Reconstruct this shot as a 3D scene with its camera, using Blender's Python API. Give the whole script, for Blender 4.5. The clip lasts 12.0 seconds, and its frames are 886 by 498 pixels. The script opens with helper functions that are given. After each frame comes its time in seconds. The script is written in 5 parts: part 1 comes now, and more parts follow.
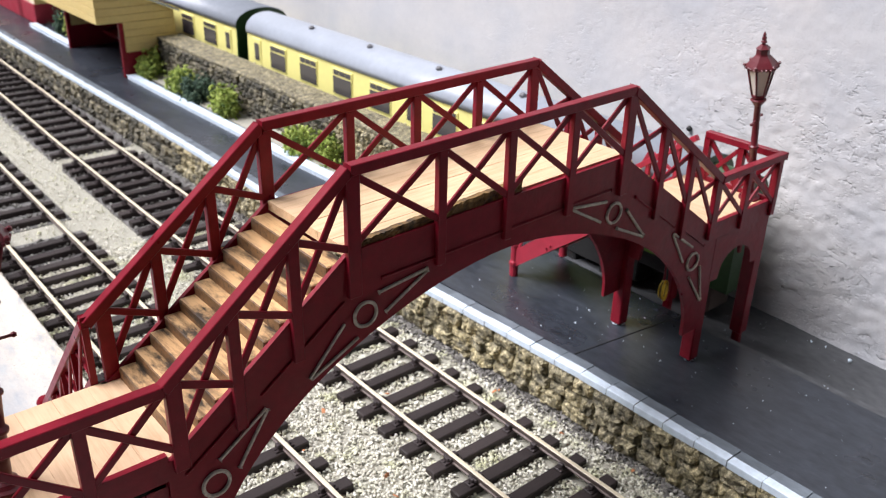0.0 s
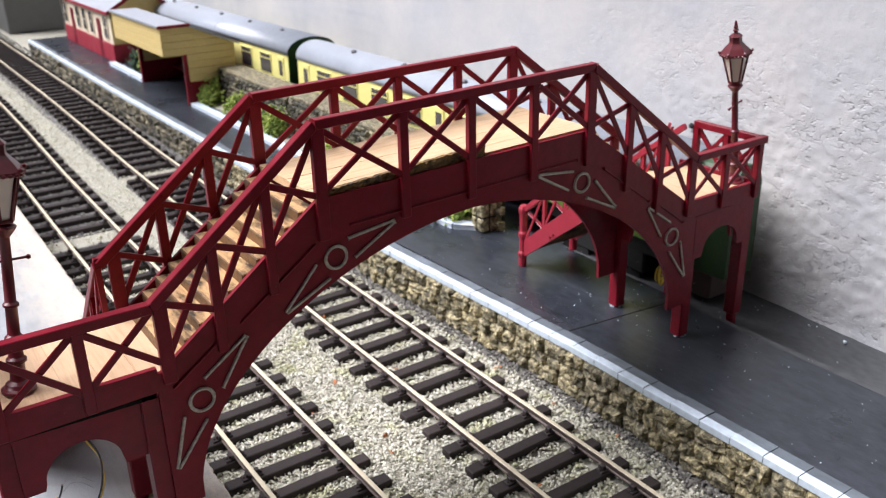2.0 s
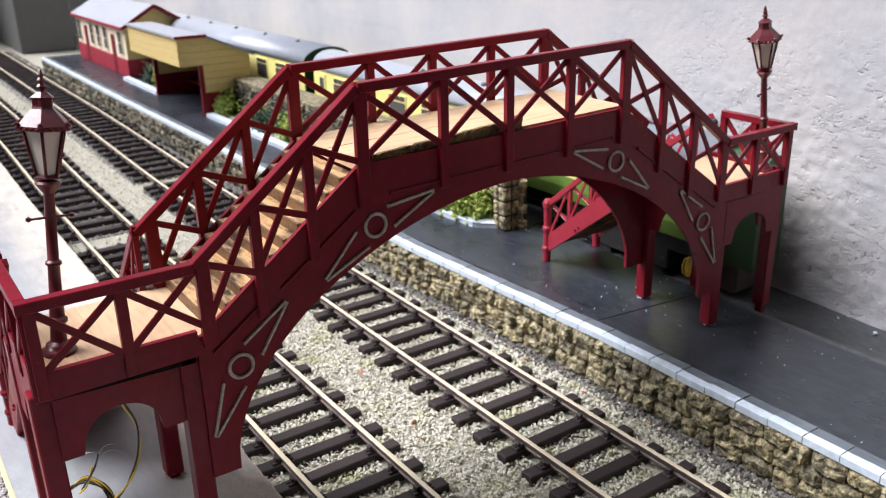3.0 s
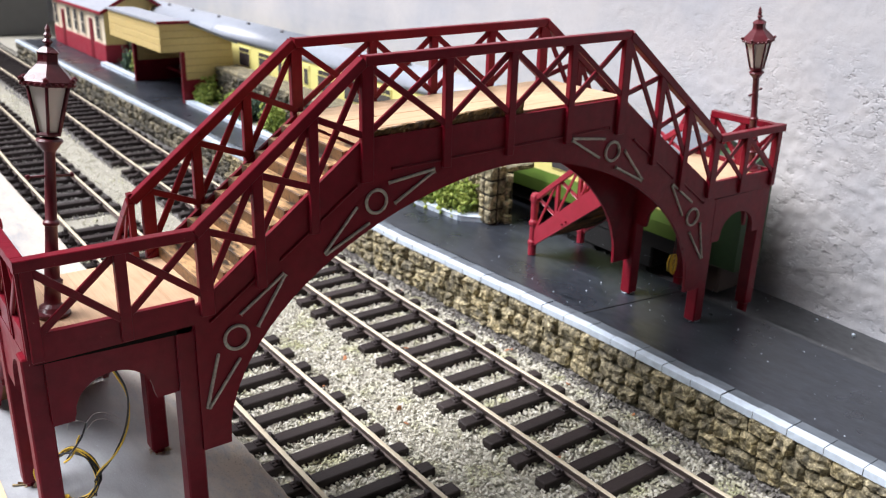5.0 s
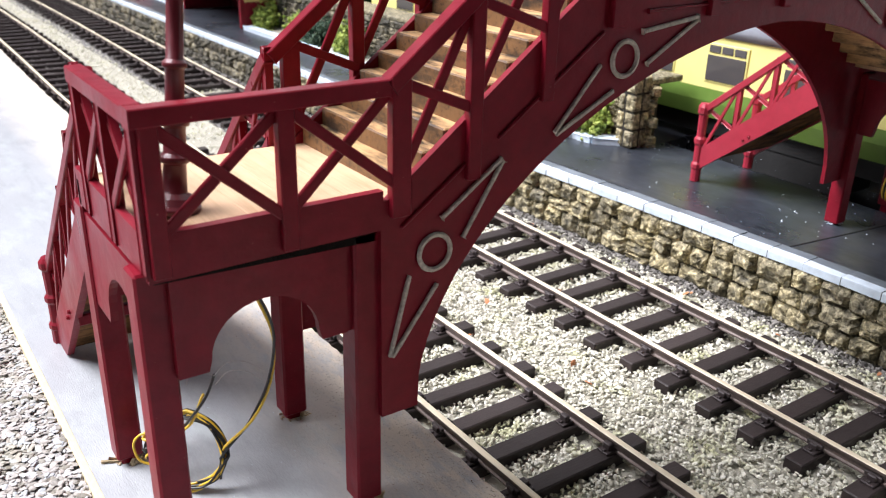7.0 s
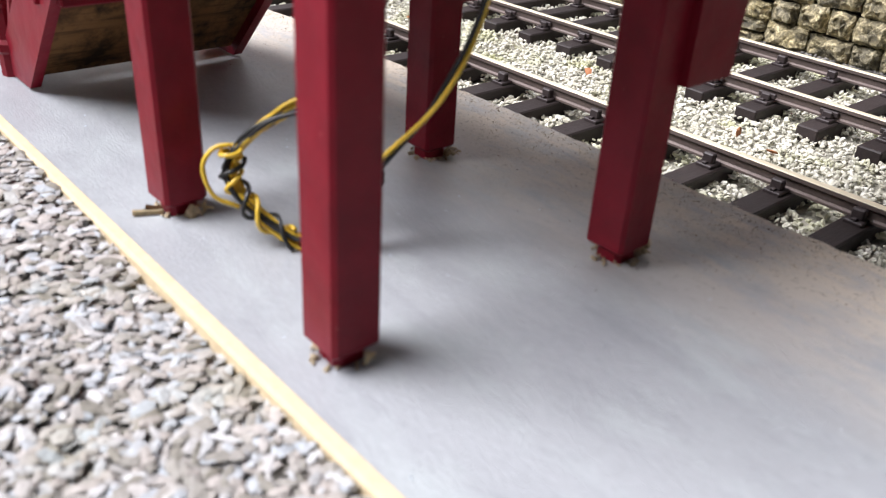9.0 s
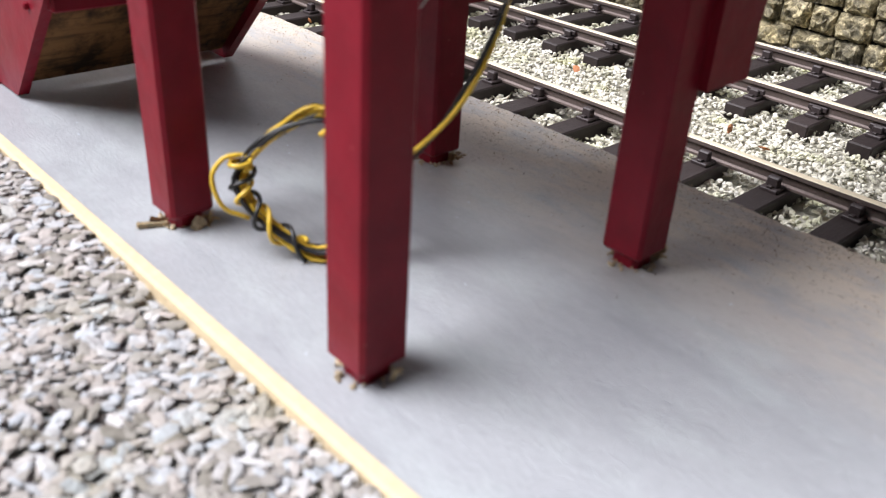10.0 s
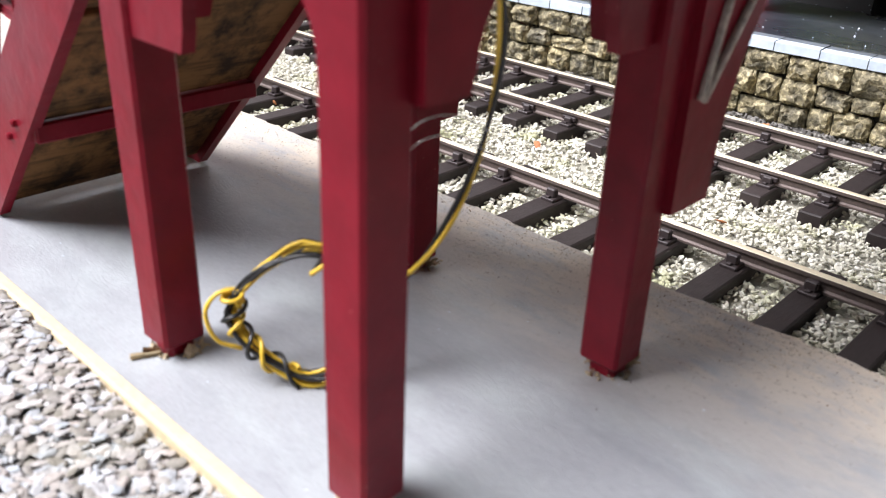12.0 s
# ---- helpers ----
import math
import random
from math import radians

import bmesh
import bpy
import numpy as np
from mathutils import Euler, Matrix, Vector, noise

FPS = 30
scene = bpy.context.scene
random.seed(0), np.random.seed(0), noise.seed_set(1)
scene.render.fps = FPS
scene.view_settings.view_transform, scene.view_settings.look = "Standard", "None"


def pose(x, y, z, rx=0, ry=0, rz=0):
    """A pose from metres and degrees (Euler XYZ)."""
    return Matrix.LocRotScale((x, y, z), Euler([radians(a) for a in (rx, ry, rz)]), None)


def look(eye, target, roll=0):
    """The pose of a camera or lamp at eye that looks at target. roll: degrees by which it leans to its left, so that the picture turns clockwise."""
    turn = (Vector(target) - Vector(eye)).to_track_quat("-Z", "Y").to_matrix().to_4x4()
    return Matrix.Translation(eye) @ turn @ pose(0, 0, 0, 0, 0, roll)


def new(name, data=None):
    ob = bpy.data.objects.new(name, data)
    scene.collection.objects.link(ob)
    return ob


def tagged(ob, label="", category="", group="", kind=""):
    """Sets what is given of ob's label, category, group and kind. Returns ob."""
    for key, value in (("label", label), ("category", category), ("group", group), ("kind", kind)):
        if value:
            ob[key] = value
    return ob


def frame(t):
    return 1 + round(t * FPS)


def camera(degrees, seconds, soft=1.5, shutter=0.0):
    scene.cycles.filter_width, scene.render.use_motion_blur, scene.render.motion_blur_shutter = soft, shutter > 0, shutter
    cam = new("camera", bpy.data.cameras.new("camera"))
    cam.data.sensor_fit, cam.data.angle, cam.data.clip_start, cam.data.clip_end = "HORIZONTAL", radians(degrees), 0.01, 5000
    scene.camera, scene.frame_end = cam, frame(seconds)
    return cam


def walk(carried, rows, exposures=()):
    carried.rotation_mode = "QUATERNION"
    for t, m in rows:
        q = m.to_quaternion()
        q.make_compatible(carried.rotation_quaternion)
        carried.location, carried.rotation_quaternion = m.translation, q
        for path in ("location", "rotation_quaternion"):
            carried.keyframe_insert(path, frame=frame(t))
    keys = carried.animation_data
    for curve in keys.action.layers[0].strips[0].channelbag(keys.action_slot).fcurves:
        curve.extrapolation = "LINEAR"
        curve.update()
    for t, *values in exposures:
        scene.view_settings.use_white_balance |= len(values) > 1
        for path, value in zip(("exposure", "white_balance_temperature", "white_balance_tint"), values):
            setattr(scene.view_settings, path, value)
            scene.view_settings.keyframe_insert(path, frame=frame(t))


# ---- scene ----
cam = camera(54.53, 12.0, 1.1)
PATH = [
    (0.0, (-0.15570, -0.16635, 0.22673), (0.01946, 0.03895, 0.09569), 1.36),
    (0.5, (-0.15517, -0.17750, 0.23633), (0.01359, 0.03282, 0.10488), 1.17),
    (1.0, (-0.16033, -0.18435, 0.24344), (0.00307, 0.03128, 0.11383), 0.64),
    (1.5, (-0.15420, -0.19469, 0.23191), (0.00487, 0.02709, 0.10736), -0.31),
    (2.0, (-0.15161, -0.21801, 0.21331), (0.00553, 0.00939, 0.09671), -1.16),
    (2.5, (-0.15712, -0.22122, 0.20253), (-0.00016, 0.00929, 0.09195), -1.44),
    (3.0, (-0.16456, -0.21556, 0.19534), (-0.00555, 0.01531, 0.08848), -1.10),
    (3.2, (-0.16664, -0.21368, 0.19275), (-0.00590, 0.01602, 0.08598), -0.78),
    (4.8, (-0.17329, -0.21520, 0.18388), (-0.00581, 0.01278, 0.08401), 1.59),
    (5.0, (-0.17398, -0.21174, 0.18725), (-0.00521, 0.01307, 0.08248), 1.75),
    (5.5, (-0.17377, -0.21003, 0.18467), (-0.00438, 0.01391, 0.07902), 1.86),
    (6.0, (-0.17617, -0.20222, 0.17664), (-0.00880, 0.02229, 0.06901), 1.65),
    (6.5, (-0.17507, -0.17630, 0.16625), (-0.01095, 0.04888, 0.05508), 1.51),
    (6.8, (-0.17254, -0.14320, 0.14982), (-0.01136, 0.08268, 0.03579), 1.25),
    (7.0, (-0.17482, -0.12586, 0.14138), (-0.01512, 0.09966, 0.02460), 1.43),
    (7.2, (-0.17524, -0.10802, 0.13083), (-0.01695, 0.11567, 0.00873), 1.24),
    (7.5, (-0.17329, -0.09101, 0.10872), (-0.01546, 0.13154, -0.01602), 1.08),
    (7.7, (-0.17403, -0.08140, 0.09684), (-0.01543, 0.13808, -0.03227), 1.70),
    (9.3, (-0.18164, -0.04834, 0.07126), (-0.00258, 0.14233, -0.07564), 3.42),
    (9.5, (-0.18239, -0.04714, 0.07112), (-0.00172, 0.14240, -0.07529), 3.34),
    (10, (-0.18253, -0.04521, 0.07190), (0.00061, 0.14128, -0.07536), 3.60),
    (10.5, (-0.18233, -0.04489, 0.07218), (0.00280, 0.14171, -0.07240), 3.39),
    (11, (-0.18214, -0.04463, 0.07214), (0.00454, 0.14236, -0.06993), 3.49),
    (11.5, (-0.18299, -0.04465, 0.07343), (0.00666, 0.14170, -0.06551), 3.30),
    (11.8, (-0.18427, -0.04472, 0.07878), (0.00987, 0.13973, -0.05645), 2.75),
    (12, (-0.18469, -0.04289, 0.08280), (0.01227, 0.13930, -0.05142), 2.44),
]
cam.data.dof.use_dof, cam.data.dof.focus_distance, cam.data.dof.aperture_fstop = True, 0.21, 46.0
walk(cam, [(t, look(eye, target, roll)) for t, eye, target, roll in PATH], [(0, 0.25), (3, 0.23), (5.5, 0.27), (7, 0.60), (9.5, 0.25), (11.5, 0.33), (12, 0.50)])

# ---- light ----
world = bpy.data.worlds.new("sky")
scene.world = world
world.use_nodes = True
wn = world.node_tree.nodes
sky = wn.new("ShaderNodeTexSky")
sky.sky_type, sky.sun_disc = "NISHITA", False
sky.sun_elevation, sky.sun_rotation = radians(55), radians(-53)
sky.air_density, sky.dust_density = 1.0, 3.0
world.node_tree.links.new(sky.outputs[0], wn["Background"].inputs[0])
wn["Background"].inputs[1].default_value = 0.030
sun = new("sun", bpy.data.lights.new("sun", "SUN"))
sun.data.energy, sun.data.angle, sun.data.color = 6.3, radians(40), (0.965, 0.95, 1.01)
sun.matrix_world = look((-0.86, 0.74, 1.50), (0, 0.1, 0))


# ---- materials ----
def ramp(nt, src, stops):
    n = nt.nodes.new("ShaderNodeValToRGB")
    el = n.color_ramp.elements
    while len(el) < len(stops):
        el.new(0.5)
    for e, (p, c) in zip(el, stops):
        e.position, e.color = p, (*c, 1) if len(c) == 3 else c
    nt.links.new(src, n.inputs[0])
    return n.outputs[0]


def mix(nt, fac, a, b, how="MIX"):
    n = nt.nodes.new("ShaderNodeMix")
    n.data_type, n.blend_type = "RGBA", how
    for sock, v in ((n.inputs[0], fac), (n.inputs[6], a), (n.inputs[7], b)):
        if isinstance(v, bpy.types.NodeSocket):
            nt.links.new(v, sock)
        elif isinstance(v, tuple):
            sock.default_value = (*v, 1)
        else:
            sock.default_value = v
    return n.outputs[2]


def where(nt, stretch=(1, 1, 1), turn=(0, 0, 0)):
    geo = nt.nodes.new("ShaderNodeNewGeometry")
    m = nt.nodes.new("ShaderNodeMapping")
    m.inputs["Scale"].default_value, m.inputs["Rotation"].default_value = stretch, turn
    nt.links.new(geo.outputs["Position"], m.inputs[0])
    return m.outputs[0]


def grain(nt, vec, scale, detail=4.0, rough=0.6):
    n = nt.nodes.new("ShaderNodeTexNoise")
    n.inputs["Scale"].default_value, n.inputs["Detail"].default_value = scale, detail
    n.inputs["Roughness"].default_value = rough
    nt.links.new(vec, n.inputs[0])
    return n.outputs[0]


def surface(name, colour, rough=0.6, dark=0.75, light=1.15, fine=900, coarse=40, bump=0.0002, metal=0.0, stretch=(1, 1, 1), coat=0.0, spread=0.0):
    """A surface whose colour drifts at two scales, with a fine relief in metres."""
    m = bpy.data.materials.new(name)
    m.use_nodes = True
    nt = m.node_tree
    b = nt.nodes["Principled BSDF"]
    vec = where(nt, stretch)
    g1, g2 = grain(nt, vec, fine), grain(nt, where(nt), coarse, 3)
    low, high = tuple(c * dark for c in colour), tuple(min(1, c * light) for c in colour)
    c1 = ramp(nt, g1, [(0.3, low), (0.7, high)])
    c2 = ramp(nt, g2, [(0.15, low), (0.85, high)])
    col = mix(nt, 0.5, c1, c2)
    if spread:
        info = nt.nodes.new("ShaderNodeObjectInfo")
        tone = ramp(nt, info.outputs["Random"], [(0, (1 - spread,) * 3), (1, (1 + spread,) * 3)])
        col = mix(nt, 1.0, col, tone, "MULTIPLY")
    nt.links.new(col, b.inputs["Base Color"])
    r = ramp(nt, g2, [(0.15, (max(0, rough - 0.15),) * 3), (0.85, (min(1, rough + 0.15),) * 3)])
    nt.links.new(r, b.inputs["Roughness"])
    b.inputs["Metallic"].default_value, b.inputs["Coat Weight"].default_value = metal, coat
    if bump:
        bp = nt.nodes.new("ShaderNodeBump")
        bp.inputs["Strength"].default_value, bp.inputs["Distance"].default_value = 1.0, bump
        nt.links.new(g1, bp.inputs["Height"])
        nt.links.new(bp.outputs[0], b.inputs["Normal"])
    return m


def stones(name, stops, moss=None, rough=0.85, bump=0.0003, fine=1400):
    """Loose stones, each of its own tone."""
    m = bpy.data.materials.new(name)
    m.use_nodes = True
    nt = m.node_tree
    b = nt.nodes["Principled BSDF"]
    geo = nt.nodes.new("ShaderNodeNewGeometry")
    col = ramp(nt, geo.outputs["Random Per Island"], stops)
    g = grain(nt, where(nt), fine)
    col = mix(nt, 0.5, col, ramp(nt, g, [(0.25, (0.55, 0.55, 0.55)), (0.75, (1.35, 1.35, 1.35))]), "MULTIPLY")
    if moss:
        patch = ramp(nt, grain(nt, where(nt), 55, 3), [(0.5, (0, 0, 0)), (0.66, (0.7, 0.7, 0.7))])
        col = mix(nt, patch, col, moss, "MULTIPLY")
    nt.links.new(col, b.inputs["Base Color"])
    b.inputs["Roughness"].default_value = rough
    bp = nt.nodes.new("ShaderNodeBump")
    bp.inputs["Distance"].default_value = bump
    nt.links.new(g, bp.inputs["Height"])
    nt.links.new(bp.outputs[0], b.inputs["Normal"])
    return m


def wood(name, pale, deep, along=(1, 1, 1), burnt=0.0, rough=0.55):
    """Bare wood with streaks along one axis and scorched patches."""
    m = bpy.data.materials.new(name)
    m.use_nodes = True
    nt = m.node_tree
    b = nt.nodes["Principled BSDF"]
    vec = where(nt, along)
    streak = grain(nt, vec, 700, 5, 0.65)
    col = ramp(nt, streak, [(0.3, deep), (0.48, pale), (0.75, tuple(min(1, c * 1.15) for c in pale))])
    broad = grain(nt, where(nt), 60, 3)
    col = mix(nt, 0.6, col, ramp(nt, broad, [(0.3, (0.75, 0.7, 0.66)), (0.7, (1.1, 1.1, 1.1))]), "MULTIPLY")
    if burnt:
        patch = ramp(nt, grain(nt, where(nt, (1, 0.35, 1)), 130, 5, 0.7), [(0.62 - 0.2 * burnt, (0, 0, 0)), (0.70 - 0.1 * burnt, (1, 1, 1))])
        col = mix(nt, patch, col, (0.03, 0.018, 0.01))
    nt.links.new(col, b.inputs["Base Color"])
    b.inputs["Roughness"].default_value = rough
    bp = nt.nodes.new("ShaderNodeBump")
    bp.inputs["Distance"].default_value = 0.00015
    nt.links.new(streak, bp.inputs["Height"])
    nt.links.new(bp.outputs[0], b.inputs["Normal"])
    return m


RED = surface("maroon gloss paint", (0.182, 0.0076, 0.0180), 0.36, 0.72, 1.28, 260, 70, 0.00014)
RED.node_tree.nodes["Principled BSDF"].inputs["Specular IOR Level"].default_value = 0.19


def chipped(m, chip):
    """A few tiny chips that show a paler undercoat."""
    nt = m.node_tree
    b = nt.nodes["Principled BSDF"]
    col = b.inputs["Base Color"].links[0].from_socket
    specks = ramp(nt, grain(nt, where(nt), 800, 2), [(0.745, (0, 0, 0)), (0.775, (0.6, 0.6, 0.6))])
    nt.links.new(mix(nt, specks, col, chip), b.inputs["Base Color"])


chipped(RED, (0.42, 0.14, 0.13))
LAMPRED = surface("dark maroon lamp paint", (0.105, 0.012, 0.018), 0.34, 0.75, 1.25, 300, 90, 0.00006)
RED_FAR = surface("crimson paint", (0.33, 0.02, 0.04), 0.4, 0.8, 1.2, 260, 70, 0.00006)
TRIM = surface("rubbed edge paint", (0.56, 0.49, 0.42), 0.6, 0.25, 1.35, 1100, 420, 0.00015)
DECK = wood("pale deck wood", (0.62, 0.42, 0.26), (0.52, 0.33, 0.19), (1, 0.06, 1))
SPANDECK = wood("pale span deck wood", (0.66, 0.46, 0.28), (0.53, 0.34, 0.18), (0.05, 1, 1))
STEP = wood("scorched step wood", (0.58, 0.36, 0.17), (0.24, 0.12, 0.05), (1, 0.08, 1), 0.70)
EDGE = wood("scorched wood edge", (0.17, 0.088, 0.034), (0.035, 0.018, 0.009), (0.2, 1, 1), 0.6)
# near-black for the strips that paint shade into the landing gaps
GAPSHADE = surface("gap shade black", (0.008, 0.006, 0.005), 0.95, 0.6, 1.6, 900, 120, 0.0003)
GAPSHADE.node_tree.nodes["Principled BSDF"].inputs["Specular IOR Level"].default_value = 0.1
SCORCHED = wood("flaking scorched edge", (0.20, 0.115, 0.035), (0.012, 0.008, 0.005), (0.22, 1, 0.8), 0.85, 0.8)
BOARD = wood("rough board", (0.20, 0.105, 0.042), (0.022, 0.012, 0.006), (0.06, 0.5, 0.5), 0.85, 0.75)
BOARD.node_tree.nodes["Principled BSDF"].inputs["Specular IOR Level"].default_value = 0.15
STEEL = surface("rail head steel", (0.70, 0.62, 0.45), 0.5, 0.8, 1.1, 2500, 120, 0.00002, 0.1, (1, 0.05, 1))
RUST = surface("rail side brown", (0.13, 0.10, 0.09), 0.6, 0.7, 1.3, 1500, 80, 0.00005, 0.3)
SLEEPER = surface("sleeper brown", (0.034, 0.026, 0.025), 0.55, 0.75, 1.3, 1800, 90, 0.00008, 0, (0.2, 1, 1), 0, 0.2)
CHAIR = surface("chair brown", (0.040, 0.031, 0.031), 0.45, 0.8, 1.3, 2000, 90, 0.00005)
for m in (SLEEPER, CHAIR):
    m.node_tree.nodes["Principled BSDF"].inputs["Specular IOR Level"].default_value = 0.25
BALLAST = stones("ballast", [(0, (0.47, 0.45, 0.36)), (0.4, (0.63, 0.61, 0.51)), (0.75, (0.72, 0.70, 0.60)), (1, (0.82, 0.80, 0.73))], (0.82, 0.86, 0.56))
# stain of the far tracks; also paints shade along the platform wall's foot
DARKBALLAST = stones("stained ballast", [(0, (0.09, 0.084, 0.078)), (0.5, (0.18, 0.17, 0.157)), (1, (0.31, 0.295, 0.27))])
DARKBED = surface("stained bed", (0.14, 0.134, 0.127), 0.9, 0.6, 1.4, 420, 40, 0.0006)
BED = surface("ballast bed", (0.38, 0.365, 0.30), 0.9, 0.6, 1.3, 900, 40, 0.0006)
CHIPS = stones("slate chips", [(0, (0.246, 0.228, 0.191)), (0.25, (0.346, 0.328, 0.305)), (0.45, (0.446, 0.405, 0.373)), (0.7, (0.464, 0.455, 0.450)), (0.88, (0.419, 0.455, 0.491)), (1, (0.601, 0.582, 0.564))], (0.85, 0.86, 0.74))
CHIPBED = surface("grit", (0.16, 0.15, 0.13), 0.9, 0.5, 1.4, 500, 60, 0.0008)
PLATFORM = surface("grey platform paint", (0.365, 0.38, 0.40), 0.33, 0.78, 1.12, 3200, 24, 0.00010, 0, (1, 0.22, 1))


def weathered_paint(m):
    """Sandy wear along the track side, worn pale blotches and drawn-out dark brush marks."""
    nt = m.node_tree
    b = nt.nodes["Principled BSDF"]
    col, rgh = b.inputs["Base Color"].links[0].from_socket, b.inputs["Roughness"].links[0].from_socket
    pos = nt.nodes.new("ShaderNodeSeparateXYZ")
    nt.links.new(where(nt), pos.inputs[0])
    span = nt.nodes.new("ShaderNodeMapRange")
    for k, v in ((1, -0.112), (2, -0.082), (3, 0.0), (4, 1.0)):
        span.inputs[k].default_value = v
    nt.links.new(pos.outputs["X"], span.inputs[0])
    streak = ramp(nt, grain(nt, where(nt, (1, 0.16, 1)), 300, 4), [(0.36, (1, 1, 1)), (0.50, (0, 0, 0))])
    col = mix(nt, mix(nt, 1.0, streak, (0.30, 0.30, 0.30), "MULTIPLY"), col, (0.24, 0.25, 0.27))
    worn = ramp(nt, grain(nt, where(nt, (1, 0.5, 1)), 95, 5, 0.7), [(0.50, (0, 0, 0)), (0.68, (0.45, 0.45, 0.45))])
    col = mix(nt, worn, col, (0.47, 0.52, 0.52))
    patch = ramp(nt, grain(nt, where(nt, (1, 0.35, 1)), 170, 6, 0.75), [(0.32, (0.05, 0.05, 0.05)), (0.54, (1, 1, 1))])
    sand = mix(nt, 1.0, patch, span.outputs[0], "MULTIPLY")
    col = mix(nt, sand, col, (0.64, 0.56, 0.46))
    speck = ramp(nt, grain(nt, where(nt), 1500, 3), [(0.60, (0, 0, 0)), (0.68, (0.75, 0.75, 0.75))])
    col = mix(nt, mix(nt, 1.0, speck, sand, "MULTIPLY"), col, (0.16, 0.13, 0.10))
    nt.links.new(col, b.inputs["Base Color"])
    nt.links.new(mix(nt, sand, rgh, (0.7, 0.7, 0.7)), b.inputs["Roughness"])


weathered_paint(PLATFORM)
PLYEDGE = surface("raw board edge", (0.68, 0.55, 0.35), 0.9, 0.85, 1.1, 700, 90, 0.0002)
ASPHALT = surface("dark platform paint", (0.025, 0.029, 0.037), 0.32, 0.45, 1.9, 350, 28, 0.00008, 0, (1, 0.4, 1))
BEDGREY = surface("dark grey bed", (0.060, 0.063, 0.068), 0.7, 0.6, 1.5, 350, 30, 0.0001, 0, (1, 0.5, 1))
KERB = surface("white edge paint", (0.66, 0.76, 0.86), 0.45, 0.70, 1.10, 300, 60, 0.0001, 0, (1, 1, 1), 0, 0.05)
KERBTOP = surface("grey slab", (0.125, 0.147, 0.170), 0.6, 0.6, 1.4, 260, 60, 0.0001, 0, (1, 0.4, 1), 0, 0.16)


def dry_brushed(name, deep, body, crest):
    """Cast stone: split into facets, darker in the hollows and dry-brushed pale along the ridges."""
    m = bpy.data.materials.new(name)
    m.use_nodes = True
    nt = m.node_tree
    b = nt.nodes["Principled BSDF"]
    v = where(nt)
    wobble = nt.nodes.new("ShaderNodeTexNoise")
    wobble.inputs["Scale"].default_value, wobble.inputs["Detail"].default_value = 420, 3
    nt.links.new(v, wobble.inputs["Vector"])
    shift = nt.nodes.new("ShaderNodeMixRGB")
    shift.blend_type, shift.inputs[0].default_value = "LINEAR_LIGHT", 0.0016
    nt.links.new(v, shift.inputs[1])
    nt.links.new(wobble.outputs["Color"], shift.inputs[2])
    facet, ridge = nt.nodes.new("ShaderNodeTexVoronoi"), nt.nodes.new("ShaderNodeTexVoronoi")
    ridge.feature = "DISTANCE_TO_EDGE"
    for q in (facet, ridge):
        q.inputs["Scale"].default_value = 330
        nt.links.new(shift.outputs[0], q.inputs["Vector"])
    crag, fine, drift = grain(nt, v, 300, 6, 0.7), grain(nt, v, 1700, 4, 0.7), grain(nt, v, 70, 3)
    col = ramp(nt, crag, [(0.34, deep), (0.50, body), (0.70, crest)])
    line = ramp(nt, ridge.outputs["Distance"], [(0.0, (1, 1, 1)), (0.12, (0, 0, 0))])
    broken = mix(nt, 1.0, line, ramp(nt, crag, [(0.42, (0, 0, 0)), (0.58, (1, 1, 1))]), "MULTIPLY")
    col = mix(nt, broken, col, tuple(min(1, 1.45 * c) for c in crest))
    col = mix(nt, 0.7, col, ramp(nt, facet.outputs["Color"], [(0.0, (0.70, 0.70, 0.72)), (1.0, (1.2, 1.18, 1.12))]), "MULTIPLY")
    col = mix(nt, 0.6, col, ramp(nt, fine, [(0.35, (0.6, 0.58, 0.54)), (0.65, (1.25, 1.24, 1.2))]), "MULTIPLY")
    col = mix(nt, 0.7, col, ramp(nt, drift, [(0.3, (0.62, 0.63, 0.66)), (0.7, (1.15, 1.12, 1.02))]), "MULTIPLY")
    # pointiness darkens the mesh's hollows and lightens its raised edges
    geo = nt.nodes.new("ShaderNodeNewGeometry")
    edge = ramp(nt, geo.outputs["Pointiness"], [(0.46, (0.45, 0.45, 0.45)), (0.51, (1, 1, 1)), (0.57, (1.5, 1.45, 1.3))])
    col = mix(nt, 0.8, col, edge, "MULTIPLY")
    info = nt.nodes.new("ShaderNodeObjectInfo")
    col = mix(nt, 1.0, col, ramp(nt, info.outputs["Random"], [(0, (0.72, 0.73, 0.76)), (1, (1.2, 1.18, 1.1))]), "MULTIPLY")
    nt.links.new(col, b.inputs["Base Color"])
    b.inputs["Roughness"].default_value = 0.6
    last = None
    for src, deepness in ((facet.outputs["Distance"], -0.0016), (crag, 0.0009), (fine, 0.0003)):
        bp = nt.nodes.new("ShaderNodeBump")
        bp.invert = deepness < 0
        bp.inputs["Distance"].default_value = abs(deepness)
        nt.links.new(src, bp.inputs["Height"])
        if last:
            nt.links.new(last.outputs[0], bp.inputs["Normal"])
        last = bp
    nt.links.new(last.outputs[0], b.inputs["Normal"])
    return m


